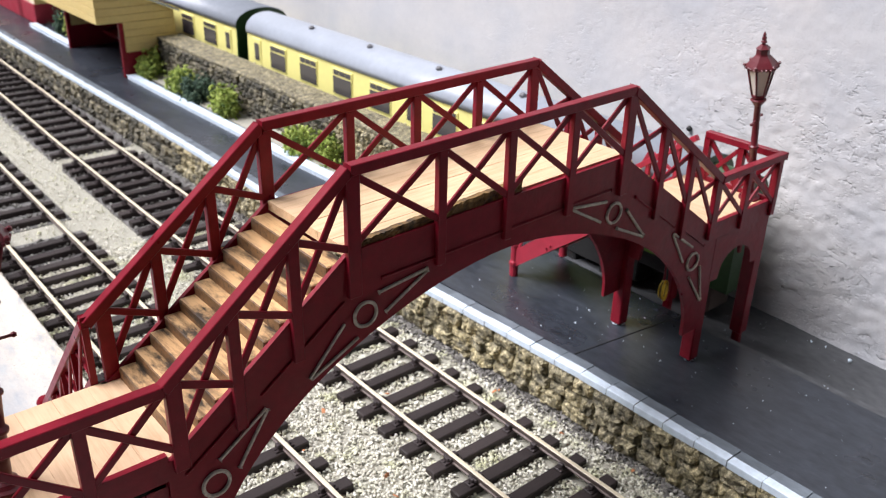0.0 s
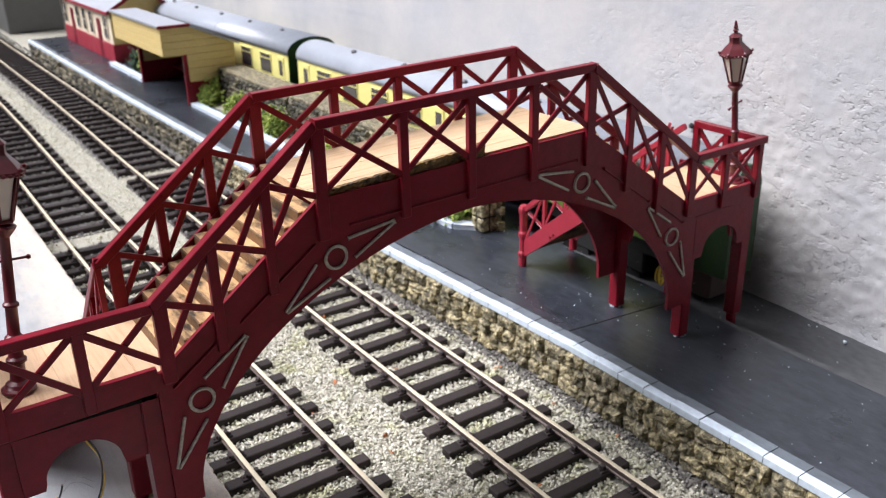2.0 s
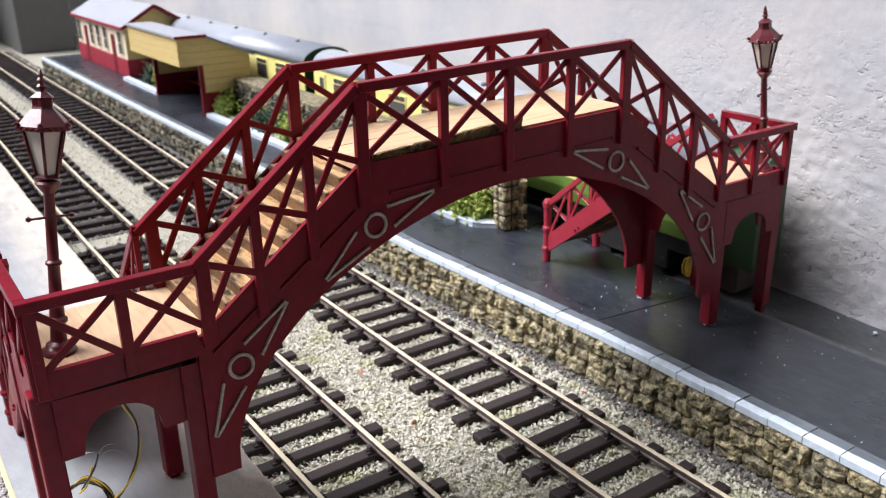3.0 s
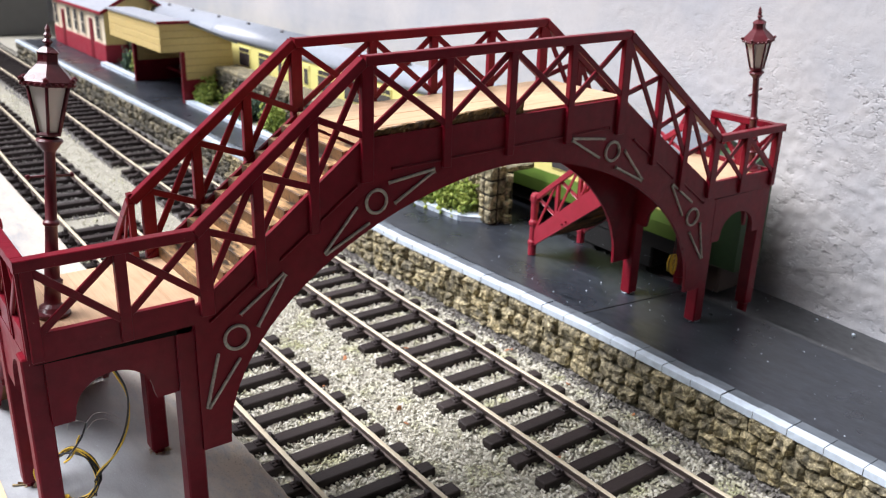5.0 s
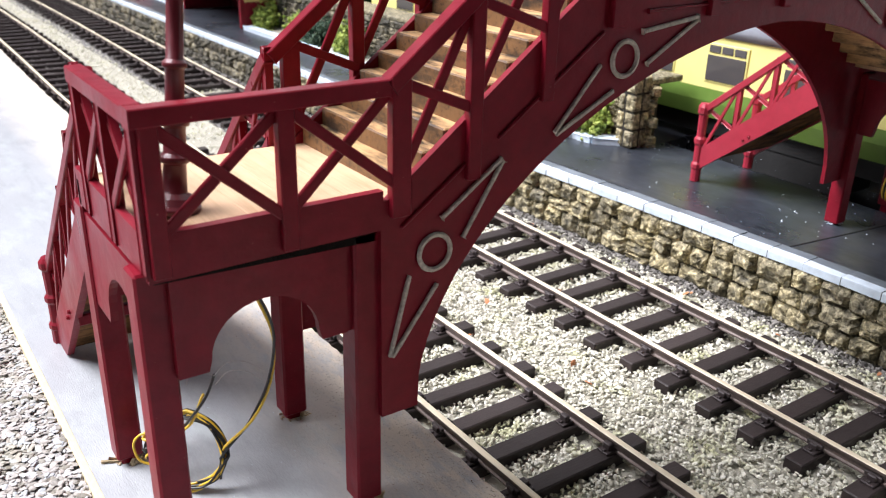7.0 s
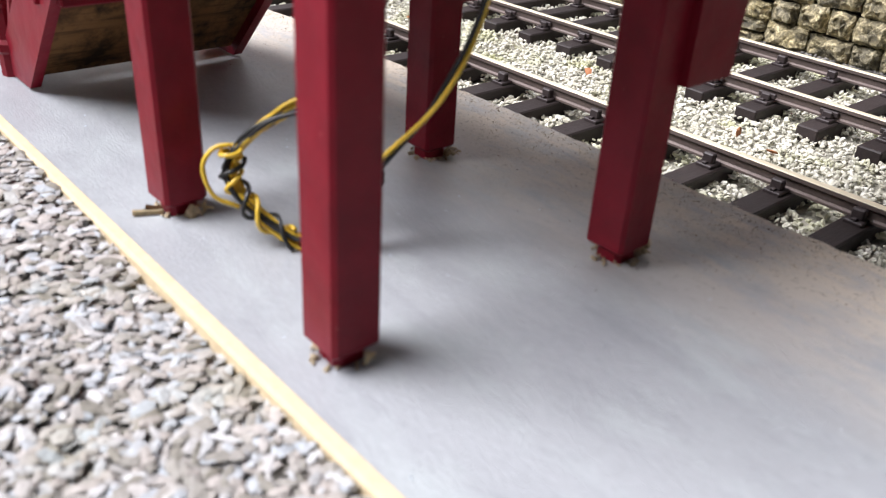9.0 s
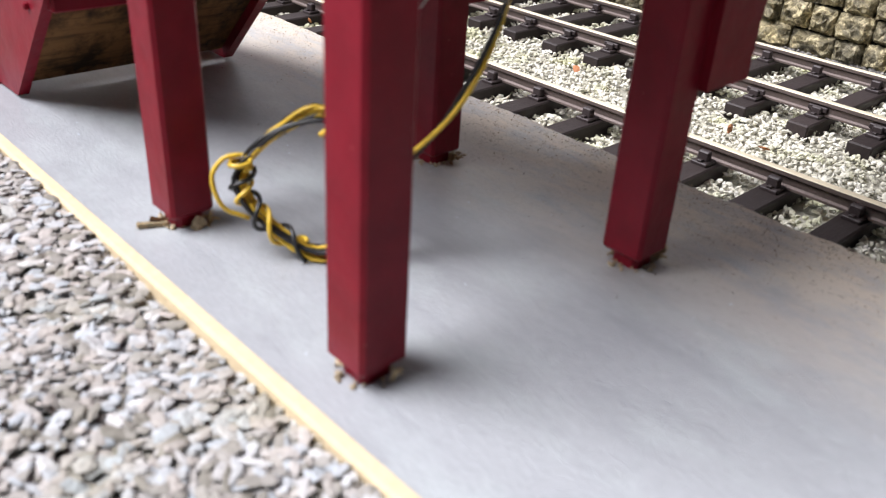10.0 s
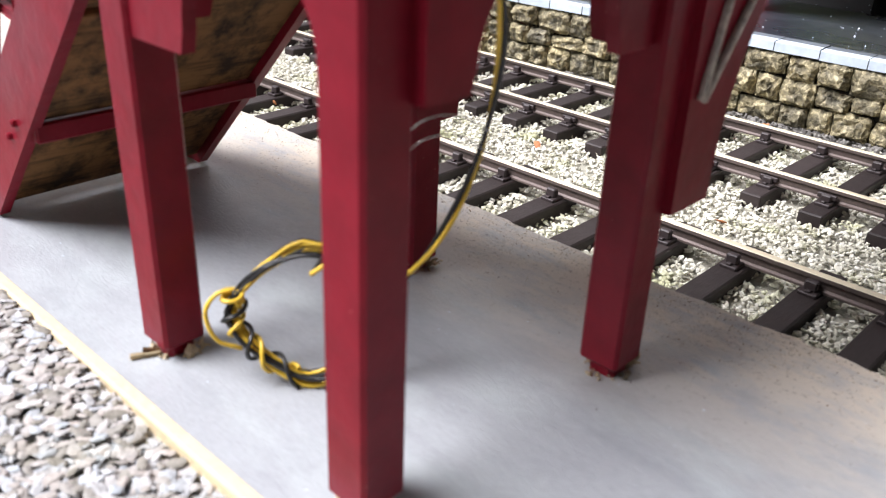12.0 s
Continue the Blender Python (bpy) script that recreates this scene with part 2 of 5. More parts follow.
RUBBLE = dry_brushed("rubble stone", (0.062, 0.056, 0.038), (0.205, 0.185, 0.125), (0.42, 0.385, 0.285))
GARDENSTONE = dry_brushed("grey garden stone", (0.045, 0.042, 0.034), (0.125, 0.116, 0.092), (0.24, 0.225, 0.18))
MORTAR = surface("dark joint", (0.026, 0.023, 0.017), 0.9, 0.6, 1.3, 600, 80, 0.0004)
CREAM = surface("cream enamel", (0.80, 0.74, 0.27), 0.45, 0.92, 1.06, 200, 30, 0.00004)
TIMBER = surface("cream boarding", (0.62, 0.47, 0.19), 0.6, 0.85, 1.1, 300, 40, 0.0001)
PALEWALL = surface("pale station wall", (0.82, 0.72, 0.55), 0.7, 0.9, 1.05, 300, 40, 0.0001)
GREEN = surface("green enamel", (0.14, 0.24, 0.045), 0.4, 0.85, 1.1, 200, 30, 0.00004)
DKGREEN = surface("dark green gangway", (0.02, 0.055, 0.015), 0.5, 0.8, 1.2, 300, 40, 0.0001)
ROOF = surface("coach roof grey", (0.33, 0.36, 0.41), 0.36, 0.85, 1.1, 250, 25, 0.0001)
SLATE = surface("slate roof", (0.32, 0.34, 0.38), 0.6, 0.8, 1.15, 300, 40, 0.0003)
VENTGREY = surface("roof vent grey", (0.13, 0.13, 0.14), 0.6, 0.8, 1.2, 300, 40, 0.0001)
DARK = surface("underframe black", (0.012, 0.012, 0.012), 0.6, 0.7, 1.4, 500, 60, 0.0001)
LEAF = stones("leaf clumps", [(0, (0.10, 0.16, 0.02)), (0.5, (0.26, 0.34, 0.05)), (1, (0.44, 0.50, 0.12))], None, 0.7)
LEAFDARK = stones("dark leaf clumps", [(0, (0.02, 0.05, 0.03)), (0.5, (0.05, 0.10, 0.06)), (1, (0.10, 0.15, 0.09))], None, 0.7)
STEM = surface("twig brown", (0.08, 0.05, 0.03), 0.8)
YELLOW = surface("yellow insulation", (0.75, 0.50, 0.05), 0.35, 0.9, 1.1, 800, 200, 0)
BLACK = surface("black insulation", (0.015, 0.015, 0.015), 0.35, 0.8, 1.2, 800, 200, 0)
COPPER = surface("bare strand", (0.45, 0.42, 0.40), 0.4, 0.8, 1.2, 800, 200, 0, 0.8)
SAND = surface("sandy crumbs", (0.52, 0.44, 0.32), 0.8, 0.5, 1.3, 3000, 200, 0)
GLUE = surface("dried glue and fibre", (0.50, 0.40, 0.26), 0.55, 0.22, 1.5, 1500, 400, 0.0003)
STRAW = surface("torn straw-coloured fibre", (0.62, 0.50, 0.30), 0.7, 0.5, 1.3, 1500, 400, 0.0002)
LEAFDRY = surface("dry leaf crumb", (0.42, 0.17, 0.07), 0.8, 0.6, 1.3, 900, 200, 0.0002)
WALLGREY = surface("grey board", (0.13, 0.13, 0.125), 0.7, 0.9, 1.1, 60, 10, 0.0003)
# kept dark so the added, unseen surround bounces little light
BACK = surface("dark unseen surround", (0.035, 0.032, 0.030), 0.9, 0.8, 1.2, 80, 6, 0.002)


def pane_glass(name, colour, rough):
    m = bpy.data.materials.new(name)
    m.use_nodes = True
    b = m.node_tree.nodes["Principled BSDF"]
    b.inputs["Base Color"].default_value, b.inputs["Roughness"].default_value = (*colour, 1), rough
    return m


FROST = pane_glass("frosted lantern pane", (0.78, 0.72, 0.64), 0.35)
WINDOW = pane_glass("dark coach glass", (0.075, 0.07, 0.07), 0.12)


def render_wall():
    """Old whitewashed render: trowelled, crazed, with grey and blue damp patches."""
    m = bpy.data.materials.new("whitewashed render")
    m.use_nodes = True
    nt = m.node_tree
    b = nt.nodes["Principled BSDF"]
    v = where(nt)
    broad, mid, fine, patch = grain(nt, v, 9, 4), grain(nt, v, 260, 5, 0.6), grain(nt, v, 800, 5, 0.7), grain(nt, where(nt, (1, 0.6, 1)), 24, 5, 0.6)
    col = ramp(nt, broad, [(0.32, (0.43, 0.445, 0.475)), (0.5, (0.505, 0.50, 0.505)), (0.68, (0.555, 0.54, 0.53))])
    col = mix(nt, 0.35, col, ramp(nt, patch, [(0.34, (0.74, 0.79, 0.86)), (0.5, (1, 1, 1)), (0.7, (1.06, 1.03, 1.0))]), "MULTIPLY")
    col = mix(nt, 0.18, col, ramp(nt, mid, [(0.3, (0.8, 0.8, 0.82)), (0.7, (1.05, 1.05, 1.04))]), "MULTIPLY")
    col = mix(nt, 0.2, col, ramp(nt, fine, [(0.3, (0.6, 0.6, 0.6)), (0.5, (1.05, 1.05, 1.05))]), "MULTIPLY")
    nt.links.new(col, b.inputs["Base Color"])
    b.inputs["Roughness"].default_value = 0.9
    # the plaster is coarser towards one end
    axes = nt.nodes.new("ShaderNodeSeparateXYZ")
    nt.links.new(v, axes.inputs[0])
    coarse = nt.nodes.new("ShaderNodeMapRange")
    for k, q in enumerate((0.28, 0.03, 0.12, 1.0)):
        coarse.inputs[1 + k].default_value = q
    nt.links.new(axes.outputs[1], coarse.inputs[0])
    low = nt.nodes.new("ShaderNodeMapRange")
    for k, q in enumerate((0.15, 0.09, 0.25, 1.0)):
        low.inputs[1 + k].default_value = q
    nt.links.new(axes.outputs[2], low.inputs[0])
    lumpy = ramp(nt, grain(nt, v, 40, 4, 0.65), [(0.46, (0.08, 0.08, 0.08)), (0.64, (1, 1, 1))])
    relief = mix(nt, 1.0, mix(nt, 1.0, lumpy, coarse.outputs[0], "MULTIPLY"), low.outputs[0], "MULTIPLY")
    pits = ramp(nt, grain(nt, where(nt, (1, 1, 1.6), (0.6, 0, 0)), 330, 3, 0.6), [(0.34, (0, 0, 0)), (0.46, (1, 1, 1))])
    b1, b2 = nt.nodes.new("ShaderNodeBump"), nt.nodes.new("ShaderNodeBump")
    b1.inputs["Distance"].default_value, b2.inputs["Distance"].default_value = 0.0008, 0.0005
    nt.links.new(pits, b1.inputs["Height"])
    nt.links.new(fine, b2.inputs["Height"])
    nt.links.new(relief, b1.inputs["Strength"])
    nt.links.new(relief, b2.inputs["Strength"])
    nt.links.new(b1.outputs[0], b2.inputs["Normal"])
    nt.links.new(b2.outputs[0], b.inputs["Normal"])
    return m


RENDER = render_wall()


# ---- mesh helpers ----
def mesh_of(name, bm):
    me = bpy.data.meshes.new(name)
    bmesh.ops.recalc_face_normals(bm, faces=bm.faces)
    bm.to_mesh(me)
    bm.free()
    return me


def part(name, bm, material, parent, label=""):
    me = bm if isinstance(bm, bpy.types.Mesh) else mesh_of(name, bm)
    if not me.materials:
        me.materials.append(material)
    ob = new(name, me)
    ob.parent = parent
    return tagged(ob, label)


def thing(name, label, category, group="", kind="", at=(0, 0, 0)):
    ob = new(name)
    ob.empty_display_size = 0.01
    ob.location = at
    return tagged(ob, label, category, group, kind)


def solid(name, bm, material, label, category, kind="", group=""):
    return tagged(part(name, bm, material, None), label, category, group, kind)


def block(x0, x1, y0, y1, z0, z1, bevel=0.0003, bm=None):
    bm = bm or bmesh.new()
    vs = bmesh.ops.create_cube(bm, size=1)["verts"]
    for v in vs:
        v.co = Vector((x0 + (v.co.x + 0.5) * (x1 - x0), y0 + (v.co.y + 0.5) * (y1 - y0), z0 + (v.co.z + 0.5) * (z1 - z0)))
    if bevel:
        es = list({e for v in vs for e in v.link_edges})
        bmesh.ops.bevel(bm, geom=es, offset=bevel, segments=1, affect="EDGES")
    return bm


def stick(p0, p1, wide, deep, side=(0, 1, 0), bevel=0.0002, bm=None):
    """A squared bar from p0 to p1; deep is measured along side, wide across it."""
    bm = bm or bmesh.new()
    p0, p1, side = Vector(p0), Vector(p1), Vector(side).normalized()
    run = (p1 - p0).normalized()
    across = run.cross(side).normalized()
    side = across.cross(run).normalized()
    vs = bmesh.ops.create_cube(bm, size=1)["verts"]
    mid, length = (p0 + p1) / 2, (p1 - p0).length
    for v in vs:
        v.co = mid + run * v.co.x * length + across * v.co.y * wide + side * v.co.z * deep
    if bevel:
        es = list({e for v in vs for e in v.link_edges})
        bmesh.ops.bevel(bm, geom=es, offset=bevel, segments=1, affect="EDGES")
    return bm


def plate(outline, axis, a, b, bm=None):
    """A flat plate from a closed outline; axis 'y': points are (x, z), from y = a to b; axis 'x': points are (y, z)."""
    bm = bm or bmesh.new()
    put = (lambda p, d: (p[0], d, p[1])) if axis == "y" else (lambda p, d: (d, p[0], p[1]))
    f = bm.faces.new([bm.verts.new(put(p, a)) for p in outline])
    out = bmesh.ops.extrude_face_region(bm, geom=[f])["geom"]
    for v in out:
        if isinstance(v, bmesh.types.BMVert):
            if axis == "y":
                v.co.y = b
            else:
                v.co.x = b
    return bm


def turned(profile, sides=12, at=(0, 0, 0), bm=None):
    """A body of revolution about z from (radius, height) pairs."""
    bm = bm or bmesh.new()
    rings = []
    for r, h in profile:
        rings.append([bm.verts.new((at[0] + r * math.cos(2 * math.pi * k / sides), at[1] + r * math.sin(2 * math.pi * k / sides), at[2] + h)) for k in range(sides)])
    for a, b in zip(rings, rings[1:]):
        for k in range(sides):
            bm.faces.new((a[k], a[(k + 1) % sides], b[(k + 1) % sides], b[k]))
    bm.faces.new(rings[0][::-1])
    bm.faces.new(rings[-1])
    return bm


def tube(points, r, sides=7, bm=None):
    """A round wire along points."""
    bm = bm or bmesh.new()
    pts = [Vector(p) for p in points]
    rings, up = [], Vector((0.3, 0.2, 1)).normalized()
    for i, p in enumerate(pts):
        d = (pts[min(i + 1, len(pts) - 1)] - pts[max(i - 1, 0)]).normalized()
        u = d.cross(up)
        u = u.normalized() if u.length > 1e-4 else d.orthogonal().normalized()
        w = d.cross(u)
        rings.append([bm.verts.new(p + r * (u * math.cos(2 * math.pi * k / sides) + w * math.sin(2 * math.pi * k / sides))) for k in range(sides)])
    for a, b in zip(rings, rings[1:]):
        for k in range(sides):
            bm.faces.new((a[k], a[(k + 1) % sides], b[(k + 1) % sides], b[k]))
    bm.faces.new(rings[0][::-1])
    bm.faces.new(rings[-1])
    for f in bm.faces:
        f.smooth = True
    return bm


def spline(points, n):
    """n points of a smooth curve through the given ones."""
    p = [Vector(q) for q in points]
    p = [2 * p[0] - p[1]] + p + [2 * p[-1] - p[-2]]
    out = []
    for i in range(n):
        s = i / (n - 1) * (len(p) - 3)
        k = min(int(s), len(p) - 4)
        u = s - k
        a, b, c, d = p[k : k + 4]
        out.append(0.5 * (2 * b + (c - a) * u + (2 * a - 5 * b + 4 * c - d) * u * u + (3 * b - 3 * c + d - a) * u**3))
    return out


PHI = (1 + 5**0.5) / 2
ICO = np.array([(-1, PHI, 0), (1, PHI, 0), (-1, -PHI, 0), (1, -PHI, 0), (0, -1, PHI), (0, 1, PHI), (0, -1, -PHI), (0, 1, -PHI), (PHI, 0, -1), (PHI, 0, 1), (-PHI, 0, -1), (-PHI, 0, 1)]) / 1.902
ICO_FACES = np.array([(0, 11, 5), (0, 5, 1), (0, 1, 7), (0, 7, 10), (0, 10, 11), (1, 5, 9), (5, 11, 4), (11, 10, 2), (10, 7, 6), (7, 1, 8), (3, 9, 4), (3, 4, 2), (3, 2, 6), (3, 6, 8), (3, 8, 9), (4, 9, 5), (2, 4, 11), (6, 2, 10), (8, 6, 7), (9, 8, 1)])


def pebbles(places, sizes, flat, seed, lean=0.5, long=1.0):
    """A mesh of loose angular stones at the places."""
    rng = np.random.default_rng(seed)
    n = len(places)
    v = ICO[None] * (1 + rng.uniform(-0.28, 0.28, (n, 12, 1)))
    s = sizes[:, None] * rng.uniform(0.75, 1.3, (n, 3)) * np.array((long, 1 / long, flat))
    v = v * s[:, None]
    a, b, c = rng.uniform(0, 2 * np.pi, n), rng.normal(0, lean, n), rng.normal(0, lean, n)

    def spin(v, i, j, ang):
        ca, sa = np.cos(ang)[:, None], np.sin(ang)[:, None]
        p, q = v[..., i].copy(), v[..., j].copy()
        v[..., i], v[..., j] = p * ca - q * sa, p * sa + q * ca

    spin(v, 1, 2, b), spin(v, 0, 2, c), spin(v, 0, 1, a)
    v = v + places[:, None]
    f = ICO_FACES[None] + 12 * np.arange(n)[:, None, None]
    me = bpy.data.meshes.new("pebbles")
    me.from_pydata(v.reshape(-1, 3).tolist(), [], f.reshape(-1, 3).tolist())
    return me


# ---- setting ----
ZN, ZF = 0.0203, 0.0245  # tops of the near and the far platform


def bend(y):
    """The tracks drift gently to the right far up the line."""
    f = min(1.0, max(0.0, (y - 0.40) / 0.40))
    return 0.006 * f * f * (3 - 2 * f)


solid("ground", block(-6, 6, -6, 6, -0.80, -0.75, 0), BACK, "plain brown earth floor far below the layout", "ground", "structure")
solid("floor", block(-0.75, 0.30, -0.60, 1.62, -0.03, -0.0022, 0), BED, "pale grit-covered baseboard under the model railway", "baseboard", "structure")
# unseen wall behind the viewpoint, added to cut light from that side
solid("shade_wall_south", block(-1.9, 0.8, -0.72, -0.66, -0.75, 2.2, 0), BACK, "unseen dark wall added to close the place and block light", "wall", "structure")
# unseen slab, added to keep sky light off the bridge's front faces
solid("ceiling", block(-1.9, 0.80, -0.66, -0.14, 0.40, 0.45, 0), BACK, "unseen dark slab added over the viewing end to block sky light", "ceiling", "structure")
# unseen wall as well, added to block low light from the front left
solid("shade_wall_west", block(-1.9, -1.84, -0.66, -0.14, -0.75, 0.399, 0), BACK, "unseen dark wall added to close the place and block light", "wall", "structure")
solid("wall_north", block(-0.20, 0.40, 1.62, 1.68, -0.75, 0.40, 0), RENDER, "pale whitewashed wall at the end of the layout", "wall", "structure")
solid("backdrop", block(0.094, 0.182, 1.40, 1.60, -0.0022, 0.22, 0.002), WALLGREY, "dark grey upright board at the layout's end", "board", "structure")


def wall_east():
    bm = bmesh.new()
    ys = np.concatenate([np.linspace(-0.60, -0.16, 12), np.linspace(-0.15, 0.16, 250), np.linspace(0.165, 0.36, 50), np.linspace(0.38, 1.66, 55)])
    zs = np.concatenate([np.linspace(-0.0022, 0.007, 3), np.linspace(0.0085, 0.20, 140), np.linspace(0.23, 0.9, 16)])
    grid = []
    for y in ys:
        row = []
        for z in zs:
            x = 0.2148 + 0.05 * max(y, -0.05)
            n = noise.fractal(Vector((0, y * 14, z * 14)), 1.0, 2.0, 2) * 0.0006 + noise.fractal(Vector((5, y * 150, z * 150)), 1.0, 2.0, 3) * 0.00012
            rough = 0.08 + 1.0 / (1 + math.exp((y - 0.10) * 45)) / (1 + math.exp((z - 0.125) * 60))
            n += rough * (0.00035 * noise.fractal(Vector((2, y * 170 + z * 40, z * 210)), 1.0, 2.0, 3) + 0.0006 * abs(noise.noise(Vector((9, y * 260, z * 330)))) - 0.0016 * max(0.0, noise.noise(Vector((3, y * 120, z * 140))) - 0.42))
            x -= 0.0035 * math.exp(-max(0.0, z - 0.0085) / 0.004) - n
            row.append(bm.verts.new((x, y, z)))
        grid.append(row)
    for a, b in zip(grid, grid[1:]):
        for k in range(len(zs) - 1):
            bm.faces.new((a[k], a[k + 1], b[k + 1], b[k])).smooth = True
    rim = [g[-1] for g in grid]
    back = [bm.verts.new((0.36, v.co.y, v.co.z)) for v in rim]
    low = [bm.verts.new((0.36, v.co.y, -0.0022)) for v in rim]
    for k in range(len(rim) - 1):
        bm.faces.new((rim[k], back[k], back[k + 1], rim[k + 1]))
        bm.faces.new((back[k], low[k], low[k + 1], back[k + 1]))
    return solid("wall_east", bm, RENDER, "rough whitewashed rendered wall with lumps and damp patches", "wall", "structure")


wall_east()


def near_platform():
    """Grey painted board with a raw sawn edge on one side and a ragged painted lip towards the track."""
    top = solid("platform", near_top(), PLATFORM, "grey brush-painted timber station platform, bare along its sawn edge", "platform", "structure")
    edge = bmesh.new()
    block(-0.1492, -0.1472, -0.45, 0.168, 0.008, ZN + 0.0001, 0.0004, edge)
    part("sawn_edge", edge, PLYEDGE, top, "raw yellow sawn wood edge")
    return top


def near_top():
    bm = bmesh.new()
    ys = [-0.45 + 0.0015 * k for k in range(int(1.35 / 0.0015) + 1)]
    rows = []
    for i, y in enumerate(ys):
        lip = -0.0757 + 0.0006 * noise.noise(Vector((y * 120, 0.3, 0))) + 0.0004 * noise.noise(Vector((y * 380, 7, 0))) + 0.0004 * noise.noise(Vector((y * 900, 3, 0))) + bend(y)
        left = -0.1476 if y < 0.166 else -0.60
        xs = [left, -0.11, -0.082 + bend(y), lip - 0.0006, lip]
        zs = [ZN, ZN, ZN, ZN - 0.0002, ZN - 0.0009]
        rows.append([bm.verts.new((x, y, z)) for x, z in zip(xs, zs)] + [bm.verts.new((lip - 0.0012, y, ZN - 0.004)), bm.verts.new((lip - 0.002, y, -0.002)), bm.verts.new((left, y, -0.002))])
    for a, b in zip(rows, rows[1:]):
        for k in range(8):
            bm.faces.new((a[k], a[(k + 1) % 8], b[(k + 1) % 8], b[k]))
    bm.faces.new(rows[0])
    bm.faces.new(rows[-1][::-1])
    return bm


near_platform()

# The far platform: dark painted top, narrowing beyond the opening in its back wall.
far_outline = [(0.0925, -0.45), (0.0925, 0.06), (0.0865, 0.20), (0.0855, 0.5), (0.0835, 0.9), (0.0835, 1.13), (0.21, 1.13), (0.205, 0.16), (0.1600, 0.155), (0.1585, 0.02), (0.1575, -0.02), (0.1575, -0.45)]


def far_top():
    bm = bmesh.new()
    f = bm.faces.new([bm.verts.new((x, y, ZF - 0.0003)) for x, y in far_outline])
    out = bmesh.ops.extrude_face_region(bm, geom=[f])["geom"]
    for v in out:
        if isinstance(v, bmesh.types.BMVert):
            v.co.z = -0.002
    return bm


solid("siding_bed", block(0.1560, 0.2170, -0.45, 0.1545, -0.002, 0.0118, 0.0004), BEDGREY, "dark painted bed between platform and wall, lower than the platform", "trackbed", "structure")
far_platform = solid("platform", far_top(), ASPHALT, "dark grey painted station platform with pale dust specks", "platform", "structure")


def kerb_x(y):
    return 0.0842 - 0.0068 * min(1.0, max(0.0, (y - 0.03) / 0.14)) - 0.5 * bend(y)


# ---- tracks ----
def rail_mesh(x):
    prof = [(-0.0008, 0), (0.0008, 0), (0.0008, 0.0005), (0.00035, 0.0009), (0.00035, 0.0024), (0.00095, 0.0027), (0.00095, 0.0035), (0.0007, 0.0037), (-0.0007, 0.0037), (-0.00095, 0.0035), (-0.00095, 0.0027), (-0.00035, 0.0024), (-0.00035, 0.0009), (-0.0008, 0.0005)]
    bm = bmesh.new()
    rows = []
    for y in [-0.45, 0.2, 0.35, 0.5, 0.65, 0.8, 0.95, 1.1, 1.25, 1.42]:
        rows.append([bm.verts.new((x + bend(y) + px, y, 0.0023 + pz)) for px, pz in prof])
    for a, b in zip(rows, rows[1:]):
        for k in range(len(prof)):
            f = bm.faces.new((a[k], a[(k + 1) % len(prof)], b[(k + 1) % len(prof)], b[k]))
            f.material_index = 0 if k in (6, 7, 8) else 1
    bm.faces.new(rows[0])
    bm.faces.new(rows[-1])
    me = mesh_of("rail", bm)
    me.materials.append(STEEL)
    me.materials.append(RUST)
    return me


def chair_mesh():
    bm = block(-0.0042, 0.0042, -0.0019, 0.0019, 0, 0.0009, 0.0002)
    block(-0.0030, -0.0013, -0.0013, 0.0013, 0.0008, 0.0030, 0.0003, bm)
    block(0.0010, 0.0026, -0.0013, 0.0013, 0.0008, 0.0026, 0.0003, bm)
    block(0.0009, 0.0019, -0.0024, 0.0024, 0.0014, 0.0027, 0.0002, bm)
    for sx in (-0.0036, 0.0034):
        block(sx - 0.0005, sx + 0.0005, -0.0005, 0.0005, 0.0008, 0.0014, 0.0001, bm)
    return mesh_of("chair", bm)


CHAIR_MESH = chair_mesh()
SLEEPER_MESHES = []
for k in range(4):
    rnd = random.Random(k)
    bm = block(-0.0272, 0.0272, -0.0029 + rnd.uniform(-1, 1) * 0.0002, 0.0029, -0.002, 0.0020, 0.00035)
    SLEEPER_MESHES.append(mesh_of("sleeper", bm))


def railway_track(left, right, end, start):
    """Two panels of track: close sleepers up to y = end, wider ones from y = start."""
    t = thing("railway_track", "model track of steel rails in chairs on dark brown sleepers", "track", "tracks")
    for x in (left, right):
        part("rail", rail_mesh(x), STEEL, t, "bright-topped steel rail with brown sides")
    rnd = random.Random(int(left * 1e5))
    mid = (left + right) / 2
    places = [0.0053 + 0.0157 * k for k in range(-12, 40) if 0.0053 + 0.0157 * k < end] + [start + 0.0206 * k for k in range(60) if start + 0.0206 * k < 1.41]
    for k, y in enumerate(places):
        s = part("sleeper", SLEEPER_MESHES[k % 4], SLEEPER, t)
        s.location = (mid + bend(y) + rnd.uniform(-1, 1) * 0.0005, y + rnd.uniform(-1, 1) * 0.0004, rnd.uniform(-1, 1) * 0.0001)
        s.rotation_euler = (0, 0, rnd.uniform(-0.012, 0.012))
        for x, turn in ((left - mid, math.pi), (right - mid, 0)):
            c = part("chair", CHAIR_MESH, CHAIR, s)
            c.location, c.rotation_euler = (x, 0, 0.0019), (0, 0, turn)
    return t


railway_track(-0.0580, -0.0245, 0.348, 0.3765)
railway_track(0.0235, 0.0570, 0.462, 0.4895)


# ---- the footbridge ----
CX, Y0, Y1 = 0.0125, 0.0, 0.0432  # middle of the span; outer planes of the two girders
ZD, ZL = 0.1295, 0.0885  # decks of the span and of the landings
HALF = {-1: (0.0580, 0.1108, 0.1545), 1: (0.0520, 0.1125, 0.1570)}  # per end: top of the slope, its foot, end of the landing
ZT, ZB = 0.1528, 0.1107  # handrail tops
